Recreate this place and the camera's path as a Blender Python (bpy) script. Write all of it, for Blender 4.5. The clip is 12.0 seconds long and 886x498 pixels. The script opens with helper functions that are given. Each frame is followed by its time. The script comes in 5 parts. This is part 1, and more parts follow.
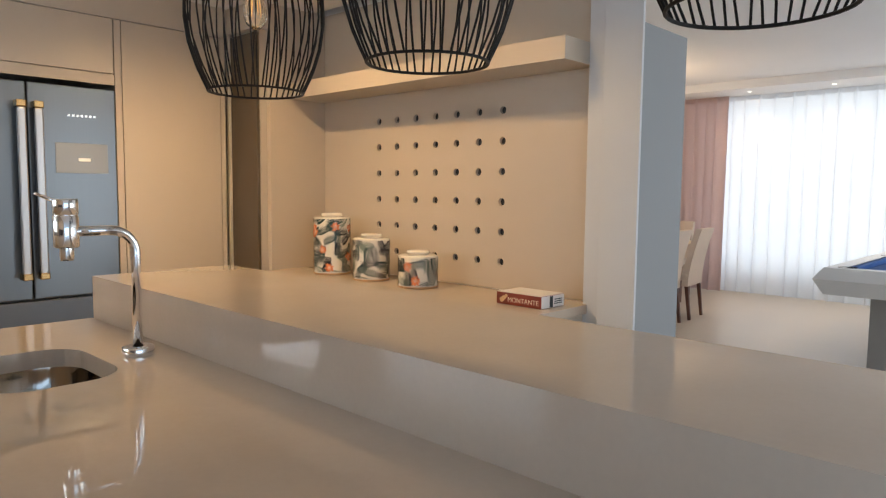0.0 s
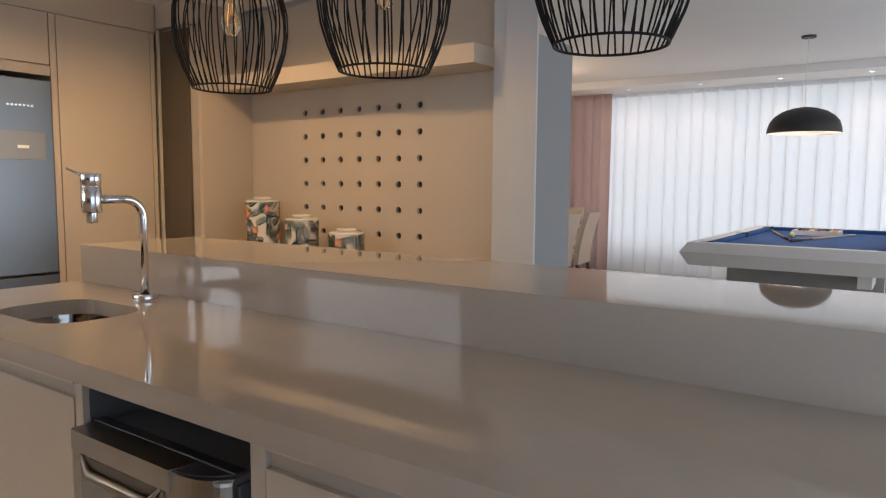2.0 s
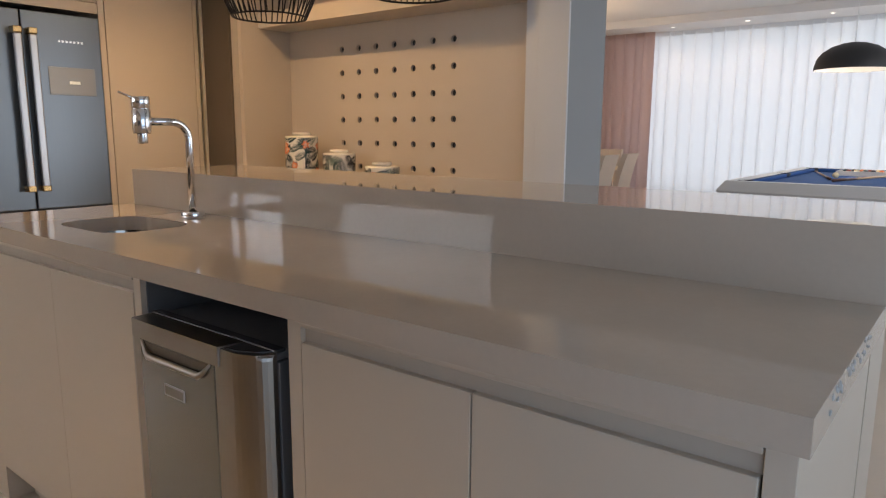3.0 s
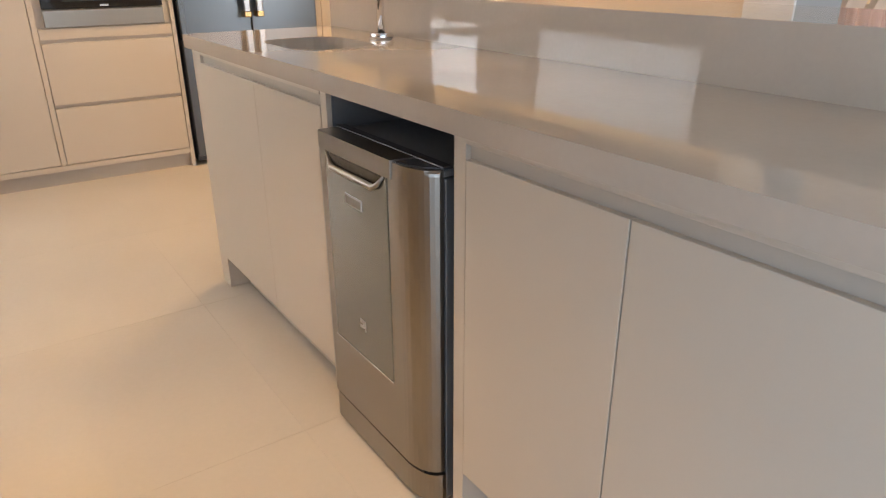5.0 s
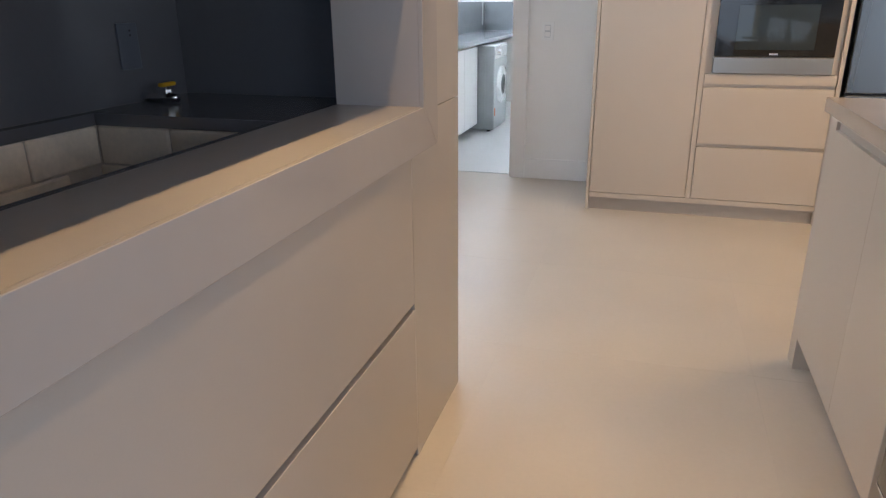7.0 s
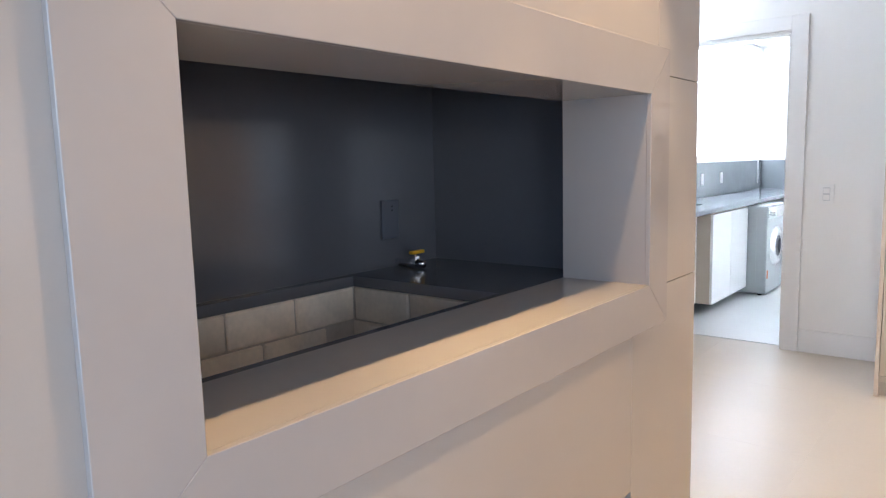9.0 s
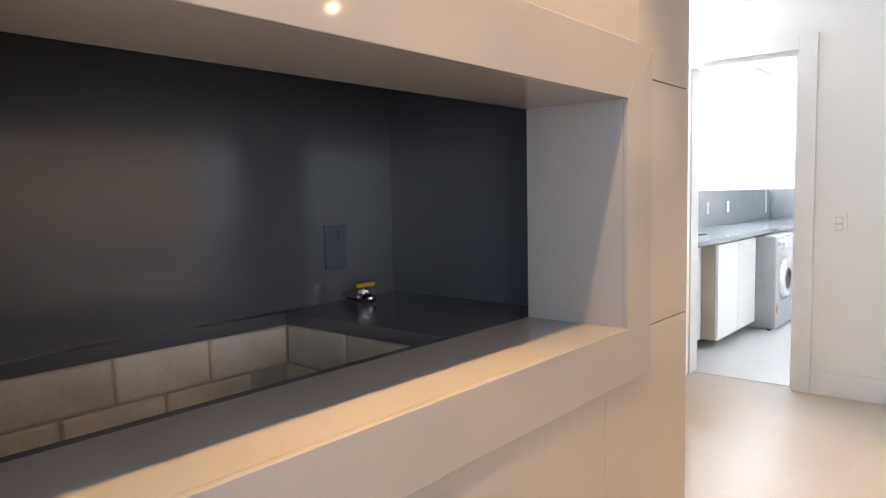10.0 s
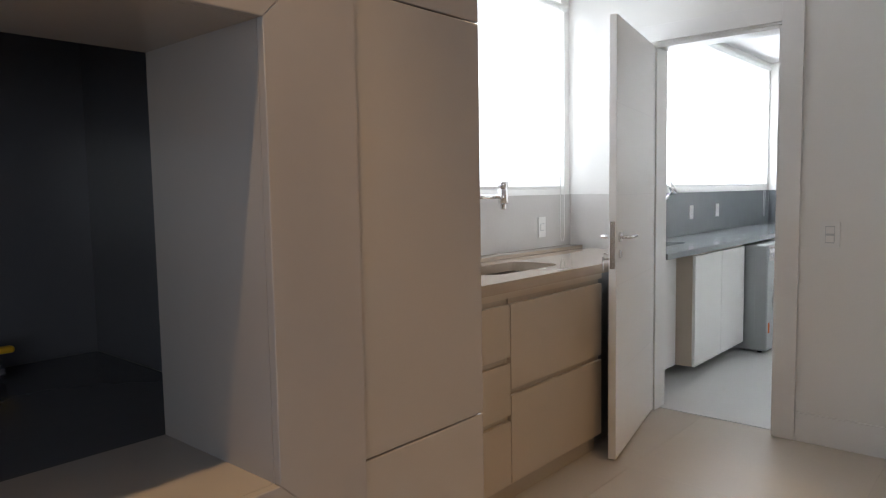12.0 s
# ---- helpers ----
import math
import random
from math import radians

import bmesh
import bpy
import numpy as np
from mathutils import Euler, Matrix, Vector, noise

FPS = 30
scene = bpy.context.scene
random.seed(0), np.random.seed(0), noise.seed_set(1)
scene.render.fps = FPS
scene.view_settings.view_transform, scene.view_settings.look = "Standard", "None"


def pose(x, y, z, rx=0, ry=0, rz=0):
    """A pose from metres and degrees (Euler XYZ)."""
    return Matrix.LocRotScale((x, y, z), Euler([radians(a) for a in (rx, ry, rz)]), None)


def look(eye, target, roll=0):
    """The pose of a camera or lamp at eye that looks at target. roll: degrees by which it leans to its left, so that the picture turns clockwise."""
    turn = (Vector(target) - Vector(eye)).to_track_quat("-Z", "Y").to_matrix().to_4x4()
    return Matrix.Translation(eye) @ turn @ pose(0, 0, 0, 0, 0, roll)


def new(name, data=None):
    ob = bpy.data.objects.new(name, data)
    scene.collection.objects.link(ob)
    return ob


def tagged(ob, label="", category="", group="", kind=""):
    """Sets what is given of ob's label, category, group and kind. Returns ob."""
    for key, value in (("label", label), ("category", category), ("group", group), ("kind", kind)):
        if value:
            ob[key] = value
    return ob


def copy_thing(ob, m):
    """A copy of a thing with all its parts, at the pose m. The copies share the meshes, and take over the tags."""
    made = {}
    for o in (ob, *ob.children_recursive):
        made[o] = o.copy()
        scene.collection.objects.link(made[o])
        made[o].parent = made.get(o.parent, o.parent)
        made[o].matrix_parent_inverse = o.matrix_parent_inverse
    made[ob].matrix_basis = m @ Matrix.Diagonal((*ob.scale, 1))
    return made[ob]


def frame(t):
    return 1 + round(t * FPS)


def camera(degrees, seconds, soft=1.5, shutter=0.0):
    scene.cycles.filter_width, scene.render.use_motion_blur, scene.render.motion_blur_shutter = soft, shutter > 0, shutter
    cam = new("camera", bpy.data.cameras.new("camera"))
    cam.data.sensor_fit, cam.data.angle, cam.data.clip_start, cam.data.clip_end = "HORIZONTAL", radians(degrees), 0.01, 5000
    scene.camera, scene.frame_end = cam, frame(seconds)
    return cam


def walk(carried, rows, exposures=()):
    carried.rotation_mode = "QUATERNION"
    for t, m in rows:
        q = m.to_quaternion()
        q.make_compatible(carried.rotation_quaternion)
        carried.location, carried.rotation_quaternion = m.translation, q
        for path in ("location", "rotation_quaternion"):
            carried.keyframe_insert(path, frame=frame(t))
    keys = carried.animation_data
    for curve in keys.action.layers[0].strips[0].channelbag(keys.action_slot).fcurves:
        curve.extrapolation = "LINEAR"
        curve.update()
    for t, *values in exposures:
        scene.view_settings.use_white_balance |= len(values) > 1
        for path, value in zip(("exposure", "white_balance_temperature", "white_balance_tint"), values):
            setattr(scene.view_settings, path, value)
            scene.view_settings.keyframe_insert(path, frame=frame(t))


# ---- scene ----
cam = camera(65.9, 12.0, soft=1.2)
PATH = [
    (0, (-0.256, -0.004, 1.345), (1.186, 1.371, 1.174), 0.6),
    (0.5, (-0.412, 0.012, 1.323), (1.151, 1.249, 1.165), 0.4),
    (1, (-0.595, -0.103, 1.34), (1.008, 1.082, 1.175), 0.3),
    (1.5, (-0.671, -0.14, 1.313), (0.953, 1.015, 1.148), 0.2),
    (2, (-0.721, -0.236, 1.296), (0.906, 0.912, 1.106), 0.4),
    (2.5, (-0.753, -0.291, 1.253), (0.858, 0.869, 1.009), 0.2),
    (2.8, (-0.785, -0.32, 1.217), (0.79, 0.877, 0.924), -0.0),
    (3, (-0.791, -0.337, 1.223), (0.75, 0.89, 0.882), 0.3),
    (3.2, (-0.816, -0.354, 1.2), (0.695, 0.9, 0.822), 0.2),
    (4.8, (-0.803, -0.396, 1.148), (0.354, 1.056, 0.405), 0.2),
    (5, (-0.742, -0.356, 1.176), (0.311, 1.156, 0.4), -0.2),
    (5.5, (-0.724, -0.33, 1.2), (0.069, 1.338, 0.432), -0.3),
    (6, (-0.701, -0.313, 1.213), (-0.225, 1.473, 0.45), -0.2),
    (6.5, (-0.635, -0.333, 1.234), (-0.66, 1.525, 0.494), -0.5),
    (6.9, (-0.613, -0.329, 1.245), (-1.061, 1.493, 0.554), -0.3),
    (7, (-0.602, -0.322, 1.244), (-1.153, 1.477, 0.566), -0.5),
    (7.5, (-0.554, -0.333, 1.26), (-1.464, 1.343, 0.66), -1.1),
    (7.7, (-0.535, -0.328, 1.277), (-1.552, 1.292, 0.693), -0.8),
    (9.3, (-0.496, -0.242, 1.309), (-1.768, 1.29, 1.118), -1.3),
    (9.5, (-0.513, -0.179, 1.295), (-1.792, 1.349, 1.123), -1.2),
    (10, (-0.558, 0.034, 1.281), (-1.836, 1.563, 1.117), -1.1),
    (10.5, (-0.581, 0.242, 1.269), (-1.855, 1.775, 1.108), -1.2),
    (11, (-0.55, 0.472, 1.295), (-1.83, 1.999, 1.127), -0.9),
    (11.5, (-0.559, 0.707, 1.279), (-1.855, 2.222, 1.113), -0.9),
    (12, (-0.587, 0.948, 1.291), (-1.901, 2.447, 1.124), -1.0),
]
EXPOSURES = [(0.0, 0.12, 6500, 10), (0.5, -0.14, 6550, 12), (1.5, -0.28, 6600, 13), (2.5, -0.36, 6600, 14), (3.2, -0.30, 6600, 14), (4.8, 0.52, 6750, 13), (5.8, 0.46, 6950, 13), (6.5, 0.26, 6450, 12), (7.5, 0.18, 5700, 12), (9.5, 0.94, 5900, 12), (10.5, 0.78, 6650, 13), (11.5, 0.08, 6600, 12), (12.0, -0.5, 6500, 12)]
walk(cam, [(t, look(eye, target, roll)) for t, eye, target, roll in PATH], EXPOSURES)

# ---- world and large lights ----
world = bpy.data.worlds.new("world")
scene.world = world
world.use_nodes = True
wn = world.node_tree.nodes
sky = wn.new("ShaderNodeTexSky")
sky.sky_type, sky.sun_disc, sky.sun_elevation, sky.sun_rotation = "NISHITA", False, radians(48), radians(200)
world.node_tree.links.new(sky.outputs[0], wn["Background"].inputs[0])
wn["Background"].inputs[1].default_value = 0.12


def area_lamp(name, place, target, sx, sy, power, colour):
    lamp = bpy.data.lights.new(name, "AREA")
    lamp.shape, lamp.size, lamp.size_y, lamp.energy, lamp.color = "RECTANGLE", sx, sy, power, colour
    ob = new(name, lamp)
    ob.matrix_world = look(place, target)
    return tagged(ob, kind="structure")


def spot_lamp(name, place, power, colour, angle=110, size=0.04):
    lamp = bpy.data.lights.new(name, "SPOT")
    lamp.energy, lamp.color, lamp.spot_size, lamp.spot_blend, lamp.shadow_soft_size = power, colour, radians(angle), 0.6, size
    ob = new(name, lamp)
    ob.matrix_world = pose(*place)
    return tagged(ob, kind="structure")


DAY = (0.86, 0.93, 1.0)
WARM = (1.0, 0.66, 0.32)
area_lamp("living_daylight", (9.40, 0.4, 1.46), (0, 0.4, 1.46), 7.4, 2.26, 76, DAY)
# added lamp in an unseen south opening, lifts the living room's light
area_lamp("added_living_fill", (5.5, -3.48, 1.35), (5.5, 5, 1.2), 4.8, 2.3, 115, DAY)
# two added lamps in unseen openings, for cool light from south and west
area_lamp("added_west_daylight", (-3.0, -2.0, 1.2), (5, -2.0, 1.2), 2.4, 2.2, 50, (0.45, 0.68, 1.0))
area_lamp("added_south_daylight", (-0.8, -3.3, 1.3), (-0.8, 5, 1.2), 3.0, 2.3, 38, (0.50, 0.72, 1.0))
area_lamp("kitchen_window_daylight", (-2.93, 3.45, 1.85), (0, 3.45, 1.6), 2.2, 1.05, 64, DAY)
area_lamp("laundry_window_daylight", (-2.93, 6.8, 1.85), (0, 6.8, 1.6), 3.6, 1.05, 135, DAY)
SPOTS = [(0.85, 2.95, 50, 132), (-0.96, 0.4, 52, 64), (-0.96, 1.12, 50, 64), (-0.75, 2.9, 14, 130), (1.45, 2.88, 46, 160), (1.55, 1.8, 20, 140)]
for sx, sy, power, angle in SPOTS:
    spot_lamp("kitchen_spot", (sx, sy, 2.41), power, WARM, angle, 0.015)


# ---- materials ----
def material(name, colour, rough=0.5, metal=0.0, vary=0.06, scale=6.0, bump=0.0, bump_scale=80.0, coat=0.0, streak=None, random_tint=0.0, spec=0.5):
    m = bpy.data.materials.new(name)
    m.use_nodes = True
    nt = m.node_tree
    n, link = nt.nodes, nt.links.new
    b = n["Principled BSDF"]
    b.inputs["Roughness"].default_value, b.inputs["Metallic"].default_value = rough, metal
    b.inputs["Coat Weight"].default_value, b.inputs["Coat Roughness"].default_value = coat, 0.05
    b.inputs["Specular IOR Level"].default_value = spec
    tc = n.new("ShaderNodeTexCoord")
    mp = n.new("ShaderNodeMapping")
    mp.inputs["Scale"].default_value = streak or (1, 1, 1)
    link(tc.outputs["Object"], mp.inputs[0])
    big, fine = n.new("ShaderNodeTexNoise"), n.new("ShaderNodeTexNoise")
    big.inputs["Scale"].default_value, big.inputs["Detail"].default_value = scale, 5
    fine.inputs["Scale"].default_value, fine.inputs["Detail"].default_value = bump_scale, 4
    link(mp.outputs[0], big.inputs[0]), link(mp.outputs[0], fine.inputs[0])
    mix = n.new("ShaderNodeMath")
    mix.operation = "MULTIPLY_ADD"
    mix.inputs[1].default_value = 0.35
    link(fine.outputs[0], mix.inputs[0]), link(big.outputs[0], mix.inputs[2])
    ramp = n.new("ShaderNodeMapRange")
    ramp.inputs[1].default_value, ramp.inputs[2].default_value = 0.35, 1.0
    ramp.inputs[3].default_value, ramp.inputs[4].default_value = 1 - vary, 1 + vary
    link(mix.outputs[0], ramp.inputs[0])
    tint = n.new("ShaderNodeMix")
    tint.data_type, tint.blend_type = "RGBA", "MULTIPLY"
    tint.inputs[0].default_value = 1.0
    tint.inputs[6].default_value = (*colour, 1)
    last = ramp.outputs[0]
    if random_tint:
        info, rr, mul = n.new("ShaderNodeObjectInfo"), n.new("ShaderNodeMapRange"), n.new("ShaderNodeMath")
        rr.inputs[3].default_value, rr.inputs[4].default_value = 1 - random_tint, 1 + random_tint
        mul.operation = "MULTIPLY"
        link(info.outputs["Random"], rr.inputs[0]), link(rr.outputs[0], mul.inputs[0]), link(last, mul.inputs[1])
        last = mul.outputs[0]
    link(last, tint.inputs[7])
    link(tint.outputs[2], b.inputs["Base Color"])
    rv = n.new("ShaderNodeMapRange")
    rv.inputs[3].default_value, rv.inputs[4].default_value = rough * 0.85, min(1, rough * 1.2)
    link(big.outputs[0], rv.inputs[0]), link(rv.outputs[0], b.inputs["Roughness"])
    if bump:
        bm = n.new("ShaderNodeBump")
        bm.inputs["Strength"].default_value, bm.inputs["Distance"].default_value = bump, 0.002
        link(fine.outputs[0], bm.inputs["Height"]), link(bm.outputs[0], b.inputs["Normal"])
    return m


def fabric(name, colour, through_part):
    m = material(name, colour, 0.85, vary=0.08, scale=3, bump=0.2, bump_scale=400, streak=(1, 1, 0.15))
    nt = m.node_tree
    n, link = nt.nodes, nt.links.new
    b = n["Principled BSDF"]
    tr, mix = n.new("ShaderNodeBsdfTranslucent"), n.new("ShaderNodeMixShader")
    tr.inputs[0].default_value = (*colour, 1)
    mix.inputs[0].default_value = through_part
    link(b.outputs[0], mix.inputs[1]), link(tr.outputs[0], mix.inputs[2])
    link(mix.outputs[0], n["Material Output"].inputs[0])
    return m


def glow(name, colour, strength):
    m = bpy.data.materials.new(name)
    m.use_nodes = True
    b = m.node_tree.nodes["Principled BSDF"]
    b.inputs["Base Color"].default_value = (*colour, 1)
    b.inputs["Emission Color"].default_value = (*colour, 1)
    b.inputs["Emission Strength"].default_value = strength
    return m


def clear_glass(name, colour=(1, 1, 1), rough=0.0):
    m = bpy.data.materials.new(name)
    m.use_nodes = True
    b = m.node_tree.nodes["Principled BSDF"]
    b.inputs["Base Color"].default_value = (*colour, 1)
    b.inputs["Transmission Weight"].default_value, b.inputs["Roughness"].default_value, b.inputs["IOR"].default_value = 1.0, rough, 1.45
    return m


LACQUER = material("taupe_lacquer", (0.52, 0.44, 0.35), 0.32, vary=0.03, scale=2, bump=0.03, bump_scale=300)
GREY_LACQUER = material("grey_taupe_lacquer", (0.47, 0.42, 0.375), 0.16, vary=0.03, scale=2, bump=0.02, bump_scale=300)
# same lacquer in a darker tone that holds the shade of recesses and plinths
LACQUER_SHADE = material("taupe_lacquer_recess_shade", (0.44, 0.38, 0.31), 0.4, vary=0.04, scale=3)
GLOSS = material("glossy_stone_surround", (0.425, 0.385, 0.36), 0.05, vary=0.03, scale=3, bump=0.01, bump_scale=30)
QUARTZ = material("taupe_quartz", (0.475, 0.395, 0.317), 0.024, vary=0.05, scale=5, spec=0.55)
RESIDUE = material("greyish_residue", (0.36, 0.34, 0.32), 0.8, vary=0.2, scale=40, bump=0.4)
WHITE_WALL = material("white_wall_paint", (0.80, 0.79, 0.76), 0.7, vary=0.02, scale=2, bump=0.08, bump_scale=250)
# darker copy of the pillar's grey, with the side face's shade in the colour
STUB_SHADE = material("pillar_side_shade_grey", (0.24, 0.247, 0.255), 0.6, vary=0.03, scale=2, bump=0.06, bump_scale=250)
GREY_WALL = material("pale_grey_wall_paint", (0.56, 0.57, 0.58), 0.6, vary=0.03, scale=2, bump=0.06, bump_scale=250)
WHITE_LACQUER = material("white_lacquer", (0.80, 0.79, 0.77), 0.3, vary=0.02, scale=2, bump=0.02)
CEILING = material("ceiling_paint", (0.80, 0.79, 0.78), 0.8, vary=0.02, scale=2, bump=0.04)
TILE = material("porcelain_floor_tile", (0.53, 0.468, 0.39), 0.36, vary=0.06, scale=2.2, bump=0.015, bump_scale=60, random_tint=0.012)
LAUNDRY_TILE = material("pale_grey_laundry_tile", (0.66, 0.66, 0.65), 0.3, vary=0.04, scale=2.5, bump=0.015, bump_scale=60)
GROUT = material("floor_grout", (0.50, 0.45, 0.385), 0.8, vary=0.08, scale=20)
STEEL = material("brushed_steel", (0.31, 0.28, 0.245), 0.30, 1.0, vary=0.05, scale=4, bump=0.05, bump_scale=160, streak=(1, 1, 0.03))
BOWL_STEEL = material("polished_bowl_steel", (0.30, 0.285, 0.26), 0.07, 1.0, vary=0.1, scale=6, bump=0.5, bump_scale=16, streak=(1, 1, 0.06))
FRIDGE_STEEL = material("blue_grey_fridge_steel", (0.165, 0.187, 0.21), 0.28, 0.9, vary=0.05, scale=4, bump=0.04, bump_scale=160, streak=(1, 1, 0.03))
SATIN = material("satin_silver", (0.70, 0.70, 0.70), 0.25, 1.0, vary=0.03, scale=8)
HANDLE_STEEL = material("satin_handle_steel", (0.46, 0.46, 0.47), 0.3, 1.0, vary=0.04, scale=6, bump=0.05, bump_scale=160, streak=(1, 1, 0.03))
CHROME = material("chrome", (0.82, 0.82, 0.83), 0.05, 1.0, vary=0.02, scale=9)
DARK_METAL = material("dark_grey_metal", (0.07, 0.07, 0.075), 0.4, 0.6, vary=0.1, scale=6)
BRASS = material("brass_tone", (0.55, 0.38, 0.18), 0.25, 1.0, vary=0.05, scale=9)
SIDE_GREY = material("grey_side_and_shade", (0.27, 0.27, 0.28), 0.35, 0.6, vary=0.06, scale=5)
BLACK_WIRE = material("black_wire", (0.012, 0.010, 0.009), 0.55, vary=0.15, scale=40, spec=0.2)
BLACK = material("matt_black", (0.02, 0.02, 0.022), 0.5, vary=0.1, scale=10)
BLACK_GLASS = material("black_oven_glass", (0.012, 0.013, 0.015), 0.06, vary=0.05, scale=4)
BROWN_GLASS = material("smoked_brown_glass", (0.10, 0.075, 0.05), 0.16, vary=0.06, scale=3)
DARK_STONE = material("dark_blue_grey_stone", (0.128, 0.129, 0.145), 0.16, vary=0.06, scale=4, bump=0.01, bump_scale=60, spec=0.75)
FIREBRICK = material("whitewashed_firebrick", (0.86, 0.75, 0.62), 0.9, vary=0.16, scale=9, bump=0.5, bump_scale=70, random_tint=0.08)
MORTAR = material("rough_mortar", (0.60, 0.52, 0.44), 0.95, vary=0.15, scale=30, bump=0.5)
YELLOW = material("yellow_plastic_lever", (0.75, 0.42, 0.02), 0.45, vary=0.06, scale=20)
WHITE_PLASTIC = material("white_plastic", (0.80, 0.80, 0.78), 0.35, vary=0.02, scale=20)
PALE_STONE = material("pale_splashback", (0.62, 0.60, 0.58), 0.15, vary=0.05, scale=5)
LAUNDRY_STONE = material("grey_laundry_stone", (0.20, 0.215, 0.225), 0.15, vary=0.08, scale=8)
WASHER = material("silver_washer_enamel", (0.36, 0.38, 0.38), 0.3, 0.4, vary=0.03, scale=4)
BLUE_CLOTH = material("blue_baize", (0.012, 0.075, 0.26), 0.9, vary=0.06, scale=8, bump=0.15, bump_scale=500)
POOL_WHITE = material("off_white_table_lacquer", (0.66, 0.64, 0.62), 0.3, vary=0.03, scale=3)
POOL_BASE = material("grey_table_pedestal", (0.30, 0.28, 0.26), 0.35, vary=0.05, scale=3)
WOOD = material("pale_cue_wood", (0.55, 0.38, 0.22), 0.35, vary=0.15, scale=12, streak=(1, 1, 0.1))
DARK_WOOD = material("dark_red_brown_wood", (0.11, 0.04, 0.022), 0.4, vary=0.2, scale=14, streak=(1, 1, 0.1))
CREAM_CLOTH = material("cream_upholstery", (0.58, 0.47, 0.38), 0.85, vary=0.06, scale=6, bump=0.2, bump_scale=400)
TAN = material("tan_veneer", (0.62, 0.42, 0.22), 0.5, vary=0.12, scale=8)
IVORY = material("ivory_ball", (0.75, 0.64, 0.42), 0.12, vary=0.03, scale=9)
CERAMIC = material("cream_ceramic", (0.74, 0.68, 0.58), 0.22, vary=0.04, scale=20)
TERRACOTTA = material("bare_clay_foot", (0.52, 0.30, 0.16), 0.7, vary=0.1, scale=30)
LEAF_DARK = material("dark_green_glaze", (0.03, 0.065, 0.06), 0.25, vary=0.3, scale=60)
LEAF_GREY = material("grey_green_glaze", (0.20, 0.24, 0.19), 0.25, vary=0.3, scale=60)
ORANGE = material("coral_glaze", (0.74, 0.22, 0.09), 0.25, vary=0.3, scale=50)
PINK = material("blush_glaze", (0.75, 0.45, 0.32), 0.25, vary=0.3, scale=50)
BLACK_GLAZE = material("black_glaze", (0.03, 0.03, 0.035), 0.25, vary=0.2, scale=60)
BOOK_RED = material("dark_red_book_cover", (0.22, 0.035, 0.02), 0.35, vary=0.35, scale=16)
BOOK_PALE = material("pale_book_cover", (0.68, 0.64, 0.60), 0.35, vary=0.05, scale=10)
INK = material("printed_ink", (0.02, 0.02, 0.02), 0.6)
PALE_INK = material("pale_print", (0.75, 0.62, 0.48), 0.6)
SHEER = fabric("white_sheer_voile", (0.86, 0.87, 0.88), 0.62)
BLUSH = fabric("blush_pink_drape", (0.58, 0.43, 0.40), 0.3)
BLIND = fabric("white_roller_blind_cloth", (0.88, 0.88, 0.88), 0.6)
FILAMENT = glow("warm_filament", (1.0, 0.55, 0.2), 0.7)
LAMP_SHADE = glow("lit_lamp_shade", (1.0, 0.88, 0.7), 1.6)
LAMP_FACE = glow("downlight_face", (1.0, 0.86, 0.66), 9)
DOME_FACE = glow("dome_lamp_glow", (1.0, 0.86, 0.66), 16)
BULB_GLASS = clear_glass("bulb_glass", (1.0, 0.9, 0.72))


# ---- helpers of the scene ----
def thing(name, place, label="", category="", group="", kind=""):
    ob = new(name)
    ob.matrix_basis = Matrix.Translation(place)
    ob.empty_display_size = 0.05
    return tagged(ob, label, category, group, kind)


def finish(bm, name, mat, smooth=False):
    me = bpy.data.meshes.new(name)
    bmesh.ops.recalc_face_normals(bm, faces=bm.faces)
    if smooth:
        for f in bm.faces:
            f.smooth = True
    bm.to_mesh(me)
    bm.free()
    me.materials.append(mat)
    return me


def part(name, bm, mat, parent=None, label="", smooth=False):
    ob = new(name, bm if isinstance(bm, bpy.types.Mesh) else finish(bm, name, mat, smooth))
    if parent:
        ob.parent = parent
        if parent.type == "EMPTY":
            ob.matrix_parent_inverse = parent.matrix_basis.inverted()
    if label:
        ob["label"] = label
    return ob


def add_box(bm, x0, x1, y0, y1, z0, z1, bevel=0.0, segments=2):
    m = Matrix.Translation(((x0 + x1) / 2, (y0 + y1) / 2, (z0 + z1) / 2)) @ Matrix.Diagonal((abs(x1 - x0), abs(y1 - y0), abs(z1 - z0), 1))
    made = bmesh.ops.create_cube(bm, size=1.0, matrix=m)
    if bevel:
        edges = list({e for v in made["verts"] for e in v.link_edges})
        bmesh.ops.bevel(bm, geom=edges, offset=bevel, segments=segments, affect="EDGES", profile=0.5)
    return bm


def box(x0, x1, y0, y1, z0, z1, bevel=0.0, segments=2):
    return add_box(bmesh.new(), x0, x1, y0, y1, z0, z1, bevel, segments)


def block(name, dims, mat, label="", category="", kind="structure", bevel=0.0):
    return tagged(part(name, box(*dims, bevel), mat), label, category, kind=kind)


